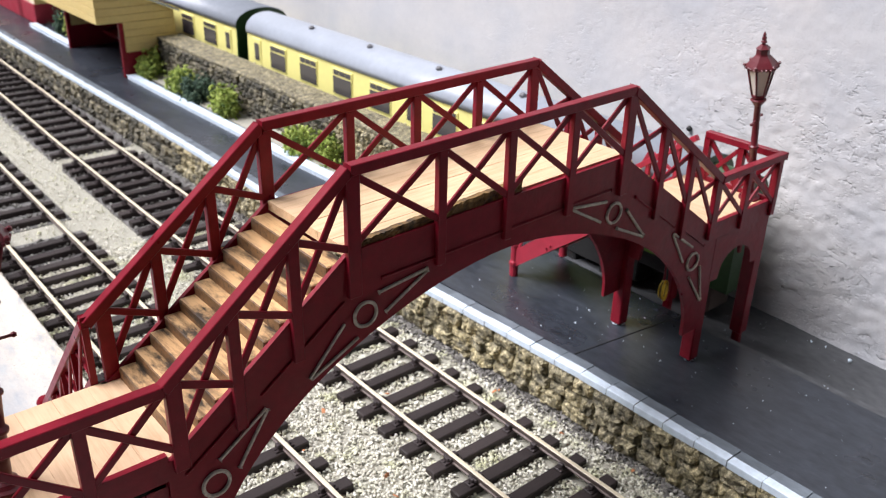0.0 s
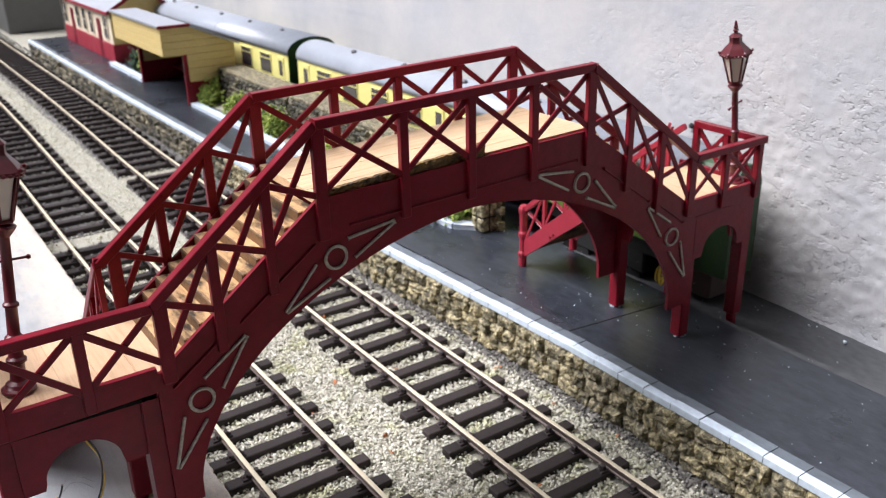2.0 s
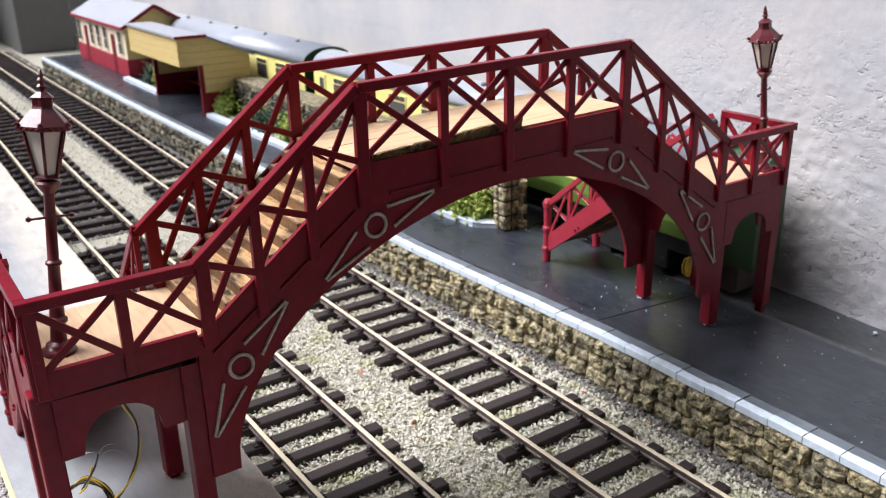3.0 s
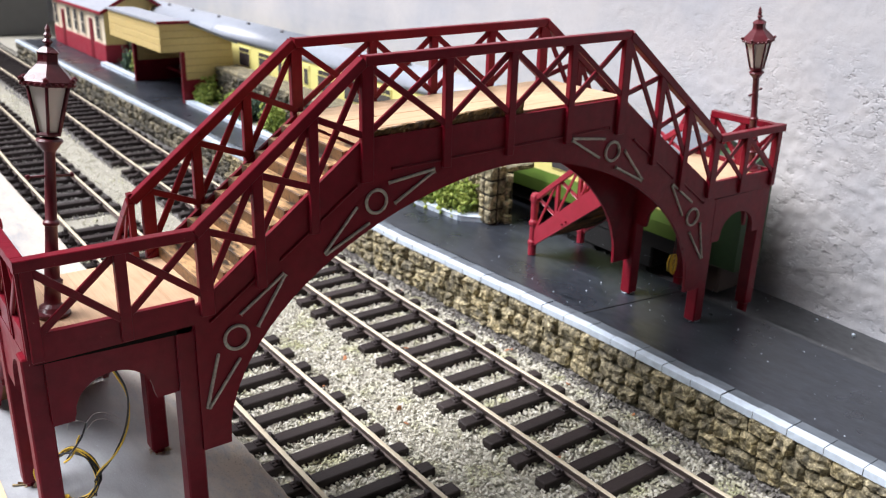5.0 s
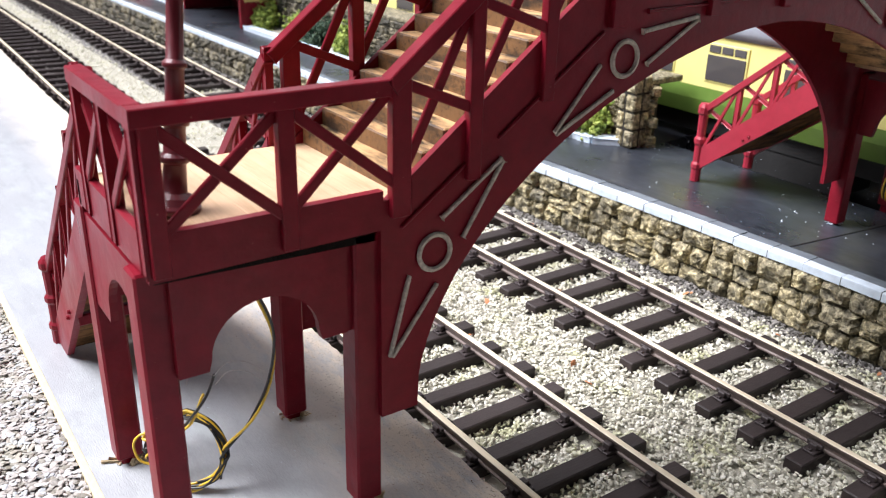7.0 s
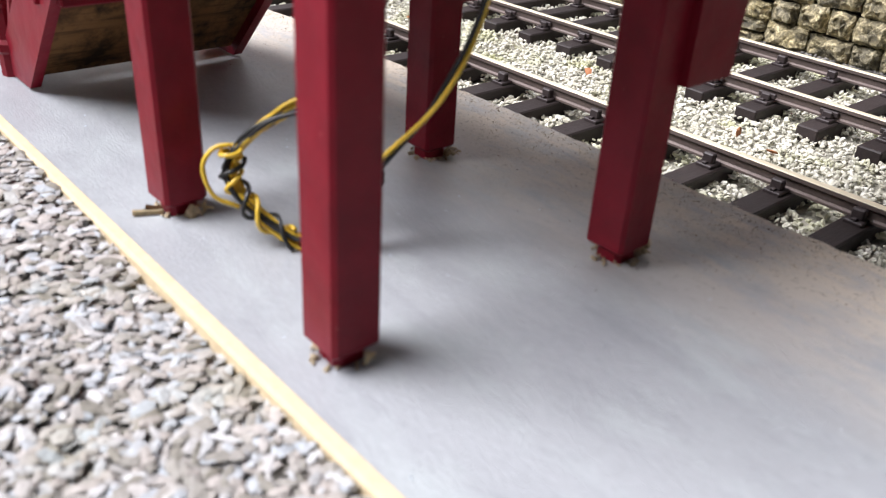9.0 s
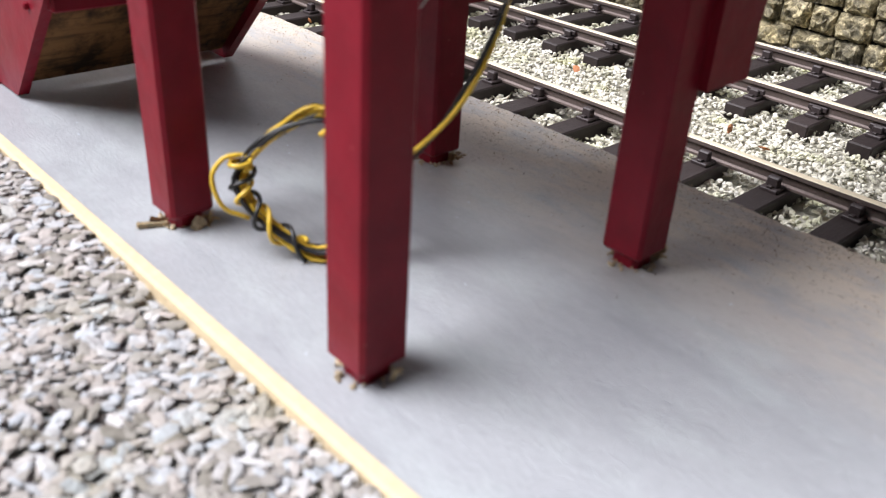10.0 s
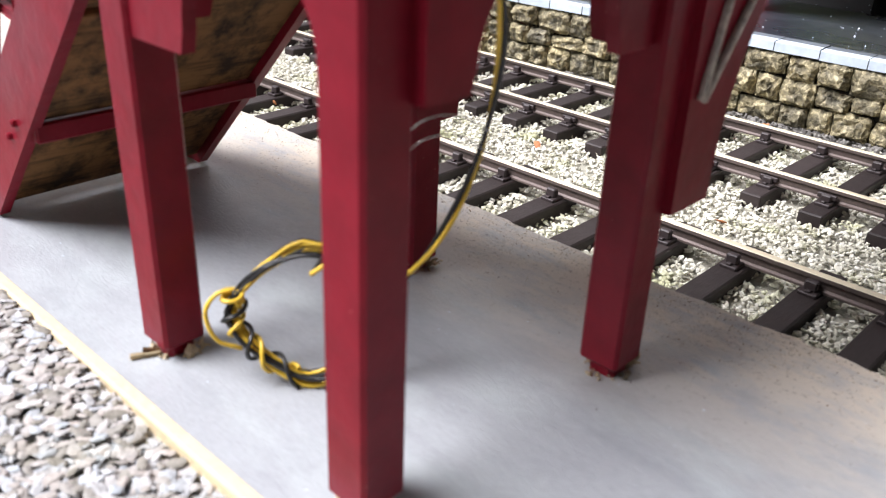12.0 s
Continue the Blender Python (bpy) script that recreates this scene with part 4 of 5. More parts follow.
# ---- lamps on the landings ----
def lamp_post(x, y, lean, size=1.0, nod=0.0):
    lamp = thing("street_lamp", "maroon gas-style lamp post with frosted lantern, standing on the landing", "lamp", "lamps on the bridge")
    prof = [(0.0046, 0), (0.0046, 0.0010), (0.0036, 0.0014), (0.0034, 0.0026), (0.0022, 0.0034), (0.0020, 0.0085), (0.0027, 0.0090), (0.0027, 0.0099), (0.0020, 0.0105), (0.0019, 0.0150), (0.0025, 0.0155), (0.0025, 0.0163), (0.0017, 0.0172), (0.0016, 0.0250), (0.0021, 0.0254), (0.0021, 0.0261), (0.0015, 0.0267), (0.0014, 0.0450), (0.0019, 0.0456), (0.0034, 0.0478), (0.0030, 0.0484), (0.0016, 0.0488), (0.0016, 0.0496)]
    shaft = part("post", turned(prof, 24), LAMPRED, lamp)
    for f in shaft.data.polygons:
        f.use_smooth = abs(f.normal.z) < 0.3
    arm = bmesh.new()
    tube([(-0.0055, 0, 0.0385), (0.0055, 0, 0.0385)], 0.0004, 6, arm)
    for e in (-0.0058, 0.0058):
        bmesh.ops.create_icosphere(arm, subdivisions=1, radius=0.0008, matrix=Matrix.Translation((e, 0, 0.0385)))
    part("ladder_rest", arm, LAMPRED, lamp, "thin cross arm with ball ends")
    h0, h1, r0, r1 = 0.0496, 0.0625, 0.0028, 0.0056
    cage = bmesh.new()
    for k in range(6):
        a = math.pi * k / 3
        c, s_ = math.cos(a), math.sin(a)
        tube([(r0 * c, r0 * s_, h0), (r1 * c, r1 * s_, h1)], 0.00045, 5, cage)
    turned([(r0 + 0.0004, h0 - 0.0004), (r0 + 0.0006, h0), (r0 + 0.0003, h0 + 0.0006)], 6, (0, 0, 0), cage)
    part("lantern_frame", cage, LAMPRED, lamp)
    for k in range(6):
        a, b = math.pi * k / 3, math.pi * (k + 1) / 3
        bm = bmesh.new()
        inn = [(r0 * 0.9, h0 + 0.0002), (r1 * 0.93, h1)]
        vs = [Vector((inn[0][0] * math.cos(a), inn[0][0] * math.sin(a), inn[0][1])), Vector((inn[0][0] * math.cos(b), inn[0][0] * math.sin(b), inn[0][1])), Vector((inn[1][0] * math.cos(b), inn[1][0] * math.sin(b), inn[1][1])), Vector((inn[1][0] * math.cos(a), inn[1][0] * math.sin(a), inn[1][1]))]
        mid = sum(vs, Vector()) / 4
        nrm = Vector((mid.x, mid.y, 0)).normalized() * 0.0003
        f = bm.faces.new([bm.verts.new(v) for v in vs])
        out = bmesh.ops.extrude_face_region(bm, geom=[f])["geom"]
        for v in out:
            if isinstance(v, bmesh.types.BMVert):
                v.co -= nrm
        part("pane", bm, FROST, lamp, "frosted cream pane")
    cap = turned([(0.0060, h1 - 0.0006), (0.0070, h1), (0.0070, h1 + 0.0007), (0.0050, h1 + 0.0030), (0.0030, h1 + 0.0050), (0.0027, h1 + 0.0056), (0.0027, h1 + 0.0075), (0.0031, h1 + 0.0079), (0.0014, h1 + 0.0093)], 6)
    top = part("canopy", cap, LAMPRED, lamp)
    crest = bmesh.new()
    for k in range(6):
        a = math.pi * k / 3
        bmesh.ops.create_icosphere(crest, subdivisions=1, radius=0.0008, matrix=Matrix.Translation((0.0070 * math.cos(a), 0.0070 * math.sin(a), h1 + 0.0012)))
        for j in range(4):
            p = Vector((0.0069 * math.cos(a), 0.0069 * math.sin(a), h1)).lerp(Vector((0.0069 * math.cos(a + math.pi / 3), 0.0069 * math.sin(a + math.pi / 3), h1)), (j + 0.5) / 4)
            bmesh.ops.create_icosphere(crest, subdivisions=1, radius=0.00065, matrix=Matrix.Translation(p))
    part("crest", crest, LAMPRED, top, "scalloped rim")
    part("finial", turned([(0.0010, h1 + 0.0090), (0.0007, h1 + 0.0098), (0.0014, h1 + 0.0106), (0.0007, h1 + 0.0114), (0.0011, h1 + 0.0122), (0.0006, h1 + 0.0130), (0.0008, h1 + 0.0136), (0.0001, h1 + 0.0150)], 8), LAMPRED, top)
    lamp.matrix_world = Matrix.Translation((x, y, ZL + 0.0001)) @ pose(0, 0, 0, nod, lean, 0) @ pose(0, 0, 0, 0, 0, 12) @ Matrix.Scale(size, 4)
    return lamp


lamp_post(-0.1324, 0.0146, 6.8, 0.965, -3.5)
lamp_post(0.1650, 0.0090, -9, 0.94)


# ---- the wires ----
def twisted(points, n, r, gap, turns):
    """Two strands wound about a curve."""
    pts = spline(points, n)
    one, two = [], []
    for i, p in enumerate(pts):
        d = (pts[min(i + 1, n - 1)] - pts[max(i - 1, 0)]).normalized()
        u = d.cross(Vector((0.2, 0.1, 1))).normalized()
        w = d.cross(u)
        a = 2 * math.pi * turns * i / n
        o = (u * math.cos(a) + w * math.sin(a)) * gap
        one.append(p + o)
        two.append(p - o)
    return one, two


def wire_coil():
    """A hank of paired lamp wire leaning against the leg, bound at one side, its feed rising to the landing."""
    coil = thing("wire_coil", "loose coil of yellow and black lamp wire on grey platform", "wire")
    rnd = random.Random(3)
    c, along, back = Vector((-0.1310, 0.0290, 0.0292)), Vector((-0.70, 0.714, 0)), Vector((0.714, 0.70, 0))
    r = 0.00030

    def turn(k, phase):
        """One winding; the strands lie close at the binding and spread on the other side."""
        ra, rb = 0.0086 + rnd.uniform(-0.0010, 0.0010), 0.0081 + rnd.uniform(-0.0010, 0.0008)
        off, tilt, pts = rnd.uniform(-0.0006, 0.0006), rnd.uniform(-0.0004, 0.0004), []
        for j in range(49):
            a = 2 * math.pi * j / 48 + phase
            loose = (0.22 + 0.78 * (0.5 - 0.5 * math.cos(a))) * (1.0 if math.sin(a) > 0 else 0.55)
            wob = 0.00030 * math.sin(5 * a + k * 1.7) + 0.00025 * math.sin(3 * a + k)
            p = c + along * ((0.0084 + (ra - 0.0084) * max(loose, 0.75)) * math.cos(a) + wob * loose) + Vector((0, 0, 1)) * ((0.0079 + (rb - 0.0079) * max(loose, 0.75)) * math.sin(a) * (1 - 0.40 * max(0.0, math.cos(a))) + wob * loose)
            p += back * (0.0020 * math.sin(a) + 1.5 * off * max(loose, 0.7) + tilt * math.sin(a) + 0.0003 * math.cos(4 * a + k))
            p.z = max(p.z, ZN + r)
            pts.append(p)
        return pts

    for k in range(5):
        part("yellow_strand", tube(turn(k, 0.2 * k), r, 6), YELLOW, coil, "yellow insulated strand")
        part("black_strand", tube(turn(k + 5, 0.3 + 0.2 * k), r, 6), BLACK, coil, "black insulated strand")
    feed = [(-0.1262, 0.0236, 0.0232), (-0.1258, 0.0224, 0.0272), (-0.1250, 0.0220, 0.0312), (-0.1205, 0.0179, 0.0390), (-0.1168, 0.0157, 0.0482), (-0.1161, 0.0137, 0.0590), (-0.1190, 0.0118, 0.0683), (-0.1235, 0.0120, 0.0771), (-0.1299, 0.0139, 0.0855)]
    one, two = twisted(feed, 120, r, 0.00030, 3)
    part("yellow_strand", tube(one, r, 6), YELLOW, coil)
    part("black_strand", tube(two, r, 6), BLACK, coil)
    tail = [(-0.1330, 0.0245, 0.0372), (-0.1312, 0.0225, 0.0405), (-0.1293, 0.0200, 0.0460), (-0.1272, 0.0176, 0.0522)]
    one, two = twisted(tail, 40, r, 0.00034, 1.2)
    part("yellow_strand", tube(one[:30], r, 6), YELLOW, coil)
    part("black_strand", tube(two, r, 6), BLACK, coil)
    for dz, reach in ((0.0, 0.0075), (-0.0021, 0.0072)):
        part("bare_end", tube(spline([(-0.1272, 0.0176, 0.0522 + dz), (-0.1252, 0.0160, 0.0552 + dz), (-0.1225, 0.0135, 0.0560 + dz), (-0.1272 + reach, 0.0114, 0.0542 + dz)], 24), 0.00008, 5), COPPER, coil, "bare copper strand")
    part("bare_end", tube(spline([(-0.1272, 0.0176, 0.0522), (-0.1290, 0.0190, 0.0528), (-0.1312, 0.0205, 0.0520), (-0.1318, 0.0210, 0.0498)], 20), 0.00007, 5), COPPER, coil)
    knot = c + along * 0.0084
    tie = [knot + along * (0.0012 * math.cos(q)) + back * (0.0012 * math.sin(q)) + Vector((0, 0, 0.0026 - 0.00011 * q)) for q in [0.4 * k for k in range(27)]]
    part("tie", tube(tie, r, 6), YELLOW, coil, "yellow wire wound round the coil as a tie")
    for m, start, rise in ((YELLOW, 0.0, 0.0012), (BLACK, 2.4, 0.0013)):
        wrap = []
        for k in range(70):
            f = k / 69
            a = 0.25 - 1.75 * f
            mid = c + along * (0.0084 * math.cos(a)) + Vector((0, 0, 0.0079 * math.sin(a) * (1 - 0.40 * max(0.0, math.cos(a))))) + back * (0.0020 * math.sin(a))
            out = along * math.cos(a) + Vector((0, 0, math.sin(a)))
            q = start + 5.0 * math.pi * f
            mid += (out * math.cos(q) + back * math.sin(q)) * rise
            mid.z = max(mid.z, ZN + r)
            wrap.append(mid)
        part("black_strand" if m is BLACK else "yellow_strand", tube(wrap, r, 6), m, coil, "strand wound round the lower side of the coil")
    stray = [knot + Vector((0, 0, 0.0030)), Vector((-0.1386, 0.0358, 0.0318)), Vector((-0.1399, 0.0362, 0.0296)), Vector((-0.1393, 0.0352, 0.0262)), Vector((-0.1368, 0.0338, 0.0246))]
    part("yellow_strand", tube(spline(stray, 40), r, 6), YELLOW, coil)
    return coil


wire_coil()


def far_bundle():
    t = thing("wire_bundle", "small bundle of yellow wire hung behind the bridge leg", "wire")
    for k, m in enumerate((YELLOW, YELLOW, BLACK, YELLOW)):
        turn = [(0.1530 + (0.0017 + 0.0003 * k) * math.cos(q), 0.0350 + 0.0006 * k, 0.0362 + (0.0052 - 0.0003 * k) * math.sin(q)) for q in [0.35 * n + k for n in range(38)]]
        part("black_strand" if m is BLACK else "yellow_strand", tube(turn, 0.0004, 6), m, t)
    part("black_strand", tube(spline([(0.1555, 0.0370, 0.082), (0.1540, 0.0365, 0.064), (0.1532, 0.0352, 0.0405)], 16), 0.0004, 6), BLACK, t)
    return t


far_bundle()


# ---- the train and the buildings behind the far platform ----
def coach(y0, y1, windows, doors):
    c = thing("railway_coach", "cream and green model passenger coach with a grey roof", "coach", "coaches of the train")
    xs, xb = 0.1765, 0.2090 + 0.03 * y0
    side = [(xs, 0.038), (xs - 0.0006, 0.052), (xs, 0.0765), (xs + 0.0015, 0.0785)]
    prof_low = [(xs + 0.001, 0.0375), (xs - 0.0006, 0.0455), (xs - 0.0006, 0.0520), (xb, 0.0520), (xb, 0.0375)]
    prof_up = [(xs - 0.0006, 0.0520), (xs - 0.0001, 0.0770), (xb, 0.0770), (xb, 0.0520)]
    part("lower_body", plate(prof_low, "y", y0, y1), GREEN, c, "green lower body panels")
    body = part("upper_body", plate(prof_up, "y", y0, y1), CREAM, c, "cream upper body panels")
    mid, half = (xs + xb) / 2, (xb - xs) / 2 + 0.001
    roof = [(mid + half * math.cos(t), 0.0772 + 0.0145 * math.sin(t) ** 0.8) for t in [math.pi * k / 18 for k in range(19)]]
    top = part("roof", plate(roof, "y", y0 - 0.001, y1 + 0.001), ROOF, c, "domed grey roof")
    for f in top.data.polygons:
        f.use_smooth = abs(f.normal.y) < 0.5
    for k in range(int((y1 - y0) / 0.075)):
        yv = y0 + 0.05 + 0.075 * k
        part("vent", turned([(0.0020, 0), (0.0022, 0.0020), (0.0012, 0.0030)], 8, (mid - 0.004, yv, 0.0906)), VENTGREY, top, "roof ventilator")
    part("gutter", stick((xs - 0.0009, y0, 0.0775), (xs - 0.0009, y1, 0.0775), 0.0012, 0.0012), ROOF, c)
    part("waist_line", stick((xs - 0.0009, y0, 0.0522), (xs - 0.0009, y1, 0.0522), 0.0011, 0.0006), TIMBER, c, "orange waist line")
    for w in windows:
        f = part("window", block(xs - 0.0010, xs + 0.0006, w - 0.0122, w + 0.0122, 0.0552, 0.0742, 0.0003), CREAM, body)
        part("glass_pane", block(xs - 0.0014, xs, w - 0.0112, w + 0.0112, 0.0562, 0.0685, 0.0002), WINDOW, f, "dark window glass")
        for k in range(3):
            a = w - 0.0108 + 0.0074 * k
            part("top_light", block(xs - 0.0014, xs, a, a + 0.0066, 0.0697, 0.0732, 0.0002), WINDOW, f)
    for w in doors:
        f = part("door", block(xs - 0.0010, xs + 0.0006, w - 0.0060, w + 0.0060, 0.0390, 0.0745, 0.0004), CREAM, body)
        part("glass_pane", block(xs - 0.0014, xs, w - 0.0034, w + 0.0034, 0.0575, 0.0710, 0.0002), WINDOW, f)
        part("handle", block(xs - 0.0020, xs - 0.0008, w + 0.0042, w + 0.0050, 0.0535, 0.0550, 0.0001), STEEL, f)
    for y, d in ((y0, -1), (y1, 1)):
        a, b = sorted((y, y + d * 0.0012))
        part("coach_end", plate([(xs - 0.0002, 0.038)] + [(xs, 0.077)] + [(p[0], p[1] - 0.0003) for p in roof[::-1]] + [(xb, 0.077), (xb, 0.038)], "y", a, b), DKGREEN, c, "dark green end wall")
        far = 0.0085 if y > 0.1 else 0.0250
        a, b = sorted((y, y + d * far))
        g = [(mid + 0.0105 * math.cos(t), 0.076 + 0.012 * math.sin(t)) for t in [math.pi * k / 10 for k in range(11)]]
        part("gangway", plate(g + [(mid - 0.0105, 0.030), (mid + 0.0105, 0.030)], "y", a, b), DKGREEN, c, "folding gangway bellows")
    part("buffer_beam", block(xs + 0.003, xb - 0.003, y0 - 0.0040, y0 - 0.0014, 0.0268, 0.0330, 0.0004), DARK, c, "dark buffer beam")
    part("coupling_block", block(mid - 0.009, mid + 0.009, y0 - 0.0160, y0 - 0.0039, 0.0150, 0.0301, 0.0010), RUST, c, "brown block under the gangway")
    part("underframe", block(xs + 0.004, xb - 0.004, y0 + 0.004, y1 - 0.004, 0.028, 0.0378, 0.0005), DARK, c)
    for yb in (y0 + 0.06, y1 - 0.06):
        bg = part("bogie", block(xs + 0.004, xb - 0.003, yb - 0.035, yb + 0.035, 0.0160, 0.0300, 0.001), DARK, c)
        for dy in (-0.02, 0.02):
            part("wheel", turned([(0.010, -0.001), (0.0115, -0.0005), (0.0115, 0.002), (0.006, 0.0024)], 20), DARK, bg).matrix_local = pose(xs + 0.006, yb + dy, 0.0125, 0, 90, 0)
    return c


coach(0.046, 0.474, [0.425, 0.381, 0.336, 0.291, 0.2235, 0.1805, 0.137, 0.0935], [0.458, 0.2575])
coach(0.493, 0.930, [0.541, 0.585, 0.629, 0.673, 0.735, 0.779, 0.823], [0.508, 0.704])
solid("coach_track", block(0.1760, 0.2180, 0.1560, 1.10, -0.0022, 0.0010, 0.0005), DARK, "dark trackbed under the train behind the platform", "trackbed", "structure")


def bush(x, y, z, h, w, m, seed):
    rng = np.random.default_rng(seed)
    b = thing("bush", "small green foam-leaf bush beside the platform wall", "bush", "bushes along the platform")
    bm = bmesh.new()
    tips = []
    for k in range(6):
        a = rng.uniform(0, 6.28)
        tip = (x + w * 0.45 * math.cos(a), y + w * 0.45 * math.sin(a), z + h * rng.uniform(0.5, 0.85))
        tips.append(tip)
        tube([(x, y, z - 0.001), (x + 0.3 * (tip[0] - x), y + 0.3 * (tip[1] - y), z + h * 0.35), tip], 0.0006, 5, bm)
    part("stem", bm, STEM, b)
    n = 1100
    t = rng.integers(0, 6, n)
    c = np.array(tips)[t] * (1, 1, 0.6) + np.array((0, 0, 0.4 * z)) + rng.normal(0, 1, (n, 3)) * (w * 0.20, w * 0.26, h * 0.22)
    c[:, 2] = z + h * 0.02 + np.abs(c[:, 2] - z - h * 0.02)
    c[:, 0] = np.where(c[:, 0] > 0.1445, 0.289 - c[:, 0], c[:, 0])
    part("crown", pebbles(c, rng.uniform(0.0006, 0.0017, n), 0.55, seed + 1, 1.2), m, b)
    return b


for k, (y, h, dark) in enumerate(((0.578, 0.023, 0), (0.514, 0.022, 0), (0.484, 0.021, 1), (0.434, 0.026, 0), (0.326, 0.022, 0), (0.300, 0.020, 0), (0.212, 0.020, 0), (0.186, 0.022, 0), (0.768, 0.030, 0), (0.80, 0.026, 1))):
    bush(0.1335 if y < 0.7 else 0.135, y, ZF, h, 0.015, LEAFDARK if dark else LEAF, 20 + k)


def shelter():
    """Boarded waiting shelter with an overhanging canopy and an open front."""
    t = thing("waiting_shelter", "cream boarded waiting shelter with maroon base and open front", "shelter")
    ya, yb = 0.588, 0.729
    xf, xb = 0.114, 0.164
    top = lambda x: 0.0985 - max(0.0, x - 0.120) * 0.44
    for y in (ya, yb):
        part("side_base", block(xf, xb, y - 0.0015, y + 0.0015, ZF, 0.0465, 0.0003), RED, t)
        for k in range(8):
            z0, z1 = 0.0465 + k * 0.0065, 0.0465 + k * 0.0065 + 0.0062
            x0 = 0.0965 if z0 > 0.071 else xf
            cut = lambda z: min(xb, 0.120 + (0.0985 - z) / 0.44) if z < 0.0985 else 0.120
            d = 0.0013 + 0.0004 * (k % 2)
            z1 = min(z1, 0.0985)
            part("board", plate([(x0, z0), (cut(z0), z0), (cut(z1), z1), (x0, z1)], "y", y - d, y + d), TIMBER, t)
        part("corner_post", block(xf - 0.001, xf + 0.003, y - 0.002, y + 0.002, ZF, 0.0725, 0.0003), RED, t)
    part("back_wall", block(xb - 0.002, xb, ya, yb, ZF, 0.0785, 0.0003), RED, t)
    part("bench", block(xb - 0.018, xb - 0.002, ya + 0.003, yb - 0.003, ZF + 0.012, ZF + 0.0145, 0.0003), RED, t)
    for k in range(4):
        z0 = 0.0728 + k * 0.0066
        part("valance_board", block(0.0940, 0.0960 + 0.0005 * (k % 2), ya - 0.003, yb + 0.010, z0, z0 + 0.0063, 0.0003), TIMBER, t)
    part("roof", plate([(0.092, 0.1010), (0.121, 0.1005), (0.168, 0.0795), (0.168, 0.0775), (0.121, 0.0985), (0.092, 0.0990)], "y", ya - 0.005, yb + 0.012), SLATE, t, "grey felt roof")
    part("roof_trim", block(0.0915, 0.122, ya - 0.0065, ya - 0.0045, 0.0985, 0.1012, 0.0002), RED, t)
    return t


shelter()


def station():
    b = thing("station_building", "cream station building with maroon base, sash windows and slate roof", "building")
    x0, x1, y0, y1 = 0.1225, 0.198, 0.862, 1.098
    part("base", block(x0 - 0.001, x1, y0 - 0.001, y1 + 0.001, ZF, 0.0460, 0.0004), RED_FAR, b, "maroon painted lower wall")
    wall = part("wall", block(x0, x1, y0, y1, 0.0458, 0.0855, 0.0004), PALEWALL, b)
    part("gable", plate([(x0, 0.0855), (x1, 0.0855), ((x0 + x1) / 2, 0.1045)], "y", y0, y0 + 0.002), TIMBER, b)
    part("end_boarding", block(x0 + 0.0005, x1, y0 - 0.0012, y0 + 0.0005, 0.0460, 0.0855, 0.0002), TIMBER, b)
    ridge = ((x0 + x1) / 2, 0.1075)
    for x in (x0 - 0.004, x1 + 0.002):
        part("roof_slope", stick((x, (y0 + y1) / 2, 0.0840), (ridge[0], (y0 + y1) / 2, ridge[1]), 0.0022, y1 - y0 + 0.012, (0, 1, 0)), SLATE, b, "slate roof slope")
        part("barge_board", stick((x, y0 - 0.0068, 0.0833), (ridge[0], y0 - 0.0068, ridge[1]), 0.0040, 0.0014, (0, 1, 0)), RED, b, "maroon barge board")
    part("fascia", block(x0 - 0.0052, x0 - 0.0036, y0 - 0.006, y1 + 0.006, 0.0815, 0.0848, 0.0002), RED_FAR, b)
    for k in range(7):
        y = y0 + 0.020 + 0.0330 * k
        if k in (1, 5):
            d = part("door", block(x0 - 0.0012, x0 + 0.001, y - 0.007, y + 0.007, ZF, 0.072, 0.0003), RED, wall)
            continue
        w = part("window", block(x0 - 0.0014, x0 + 0.001, y - 0.0085, y + 0.0085, 0.0500, 0.0790, 0.0003), PALEWALL, wall)
        for z in (0.0515, 0.0650):
            for dy in (-0.0072, 0.0004):
                part("pane", block(x0 - 0.0018, x0, y + dy, y + dy + 0.0068, z, z + 0.0125, 0.0002), WINDOW, w)
    return b


station()


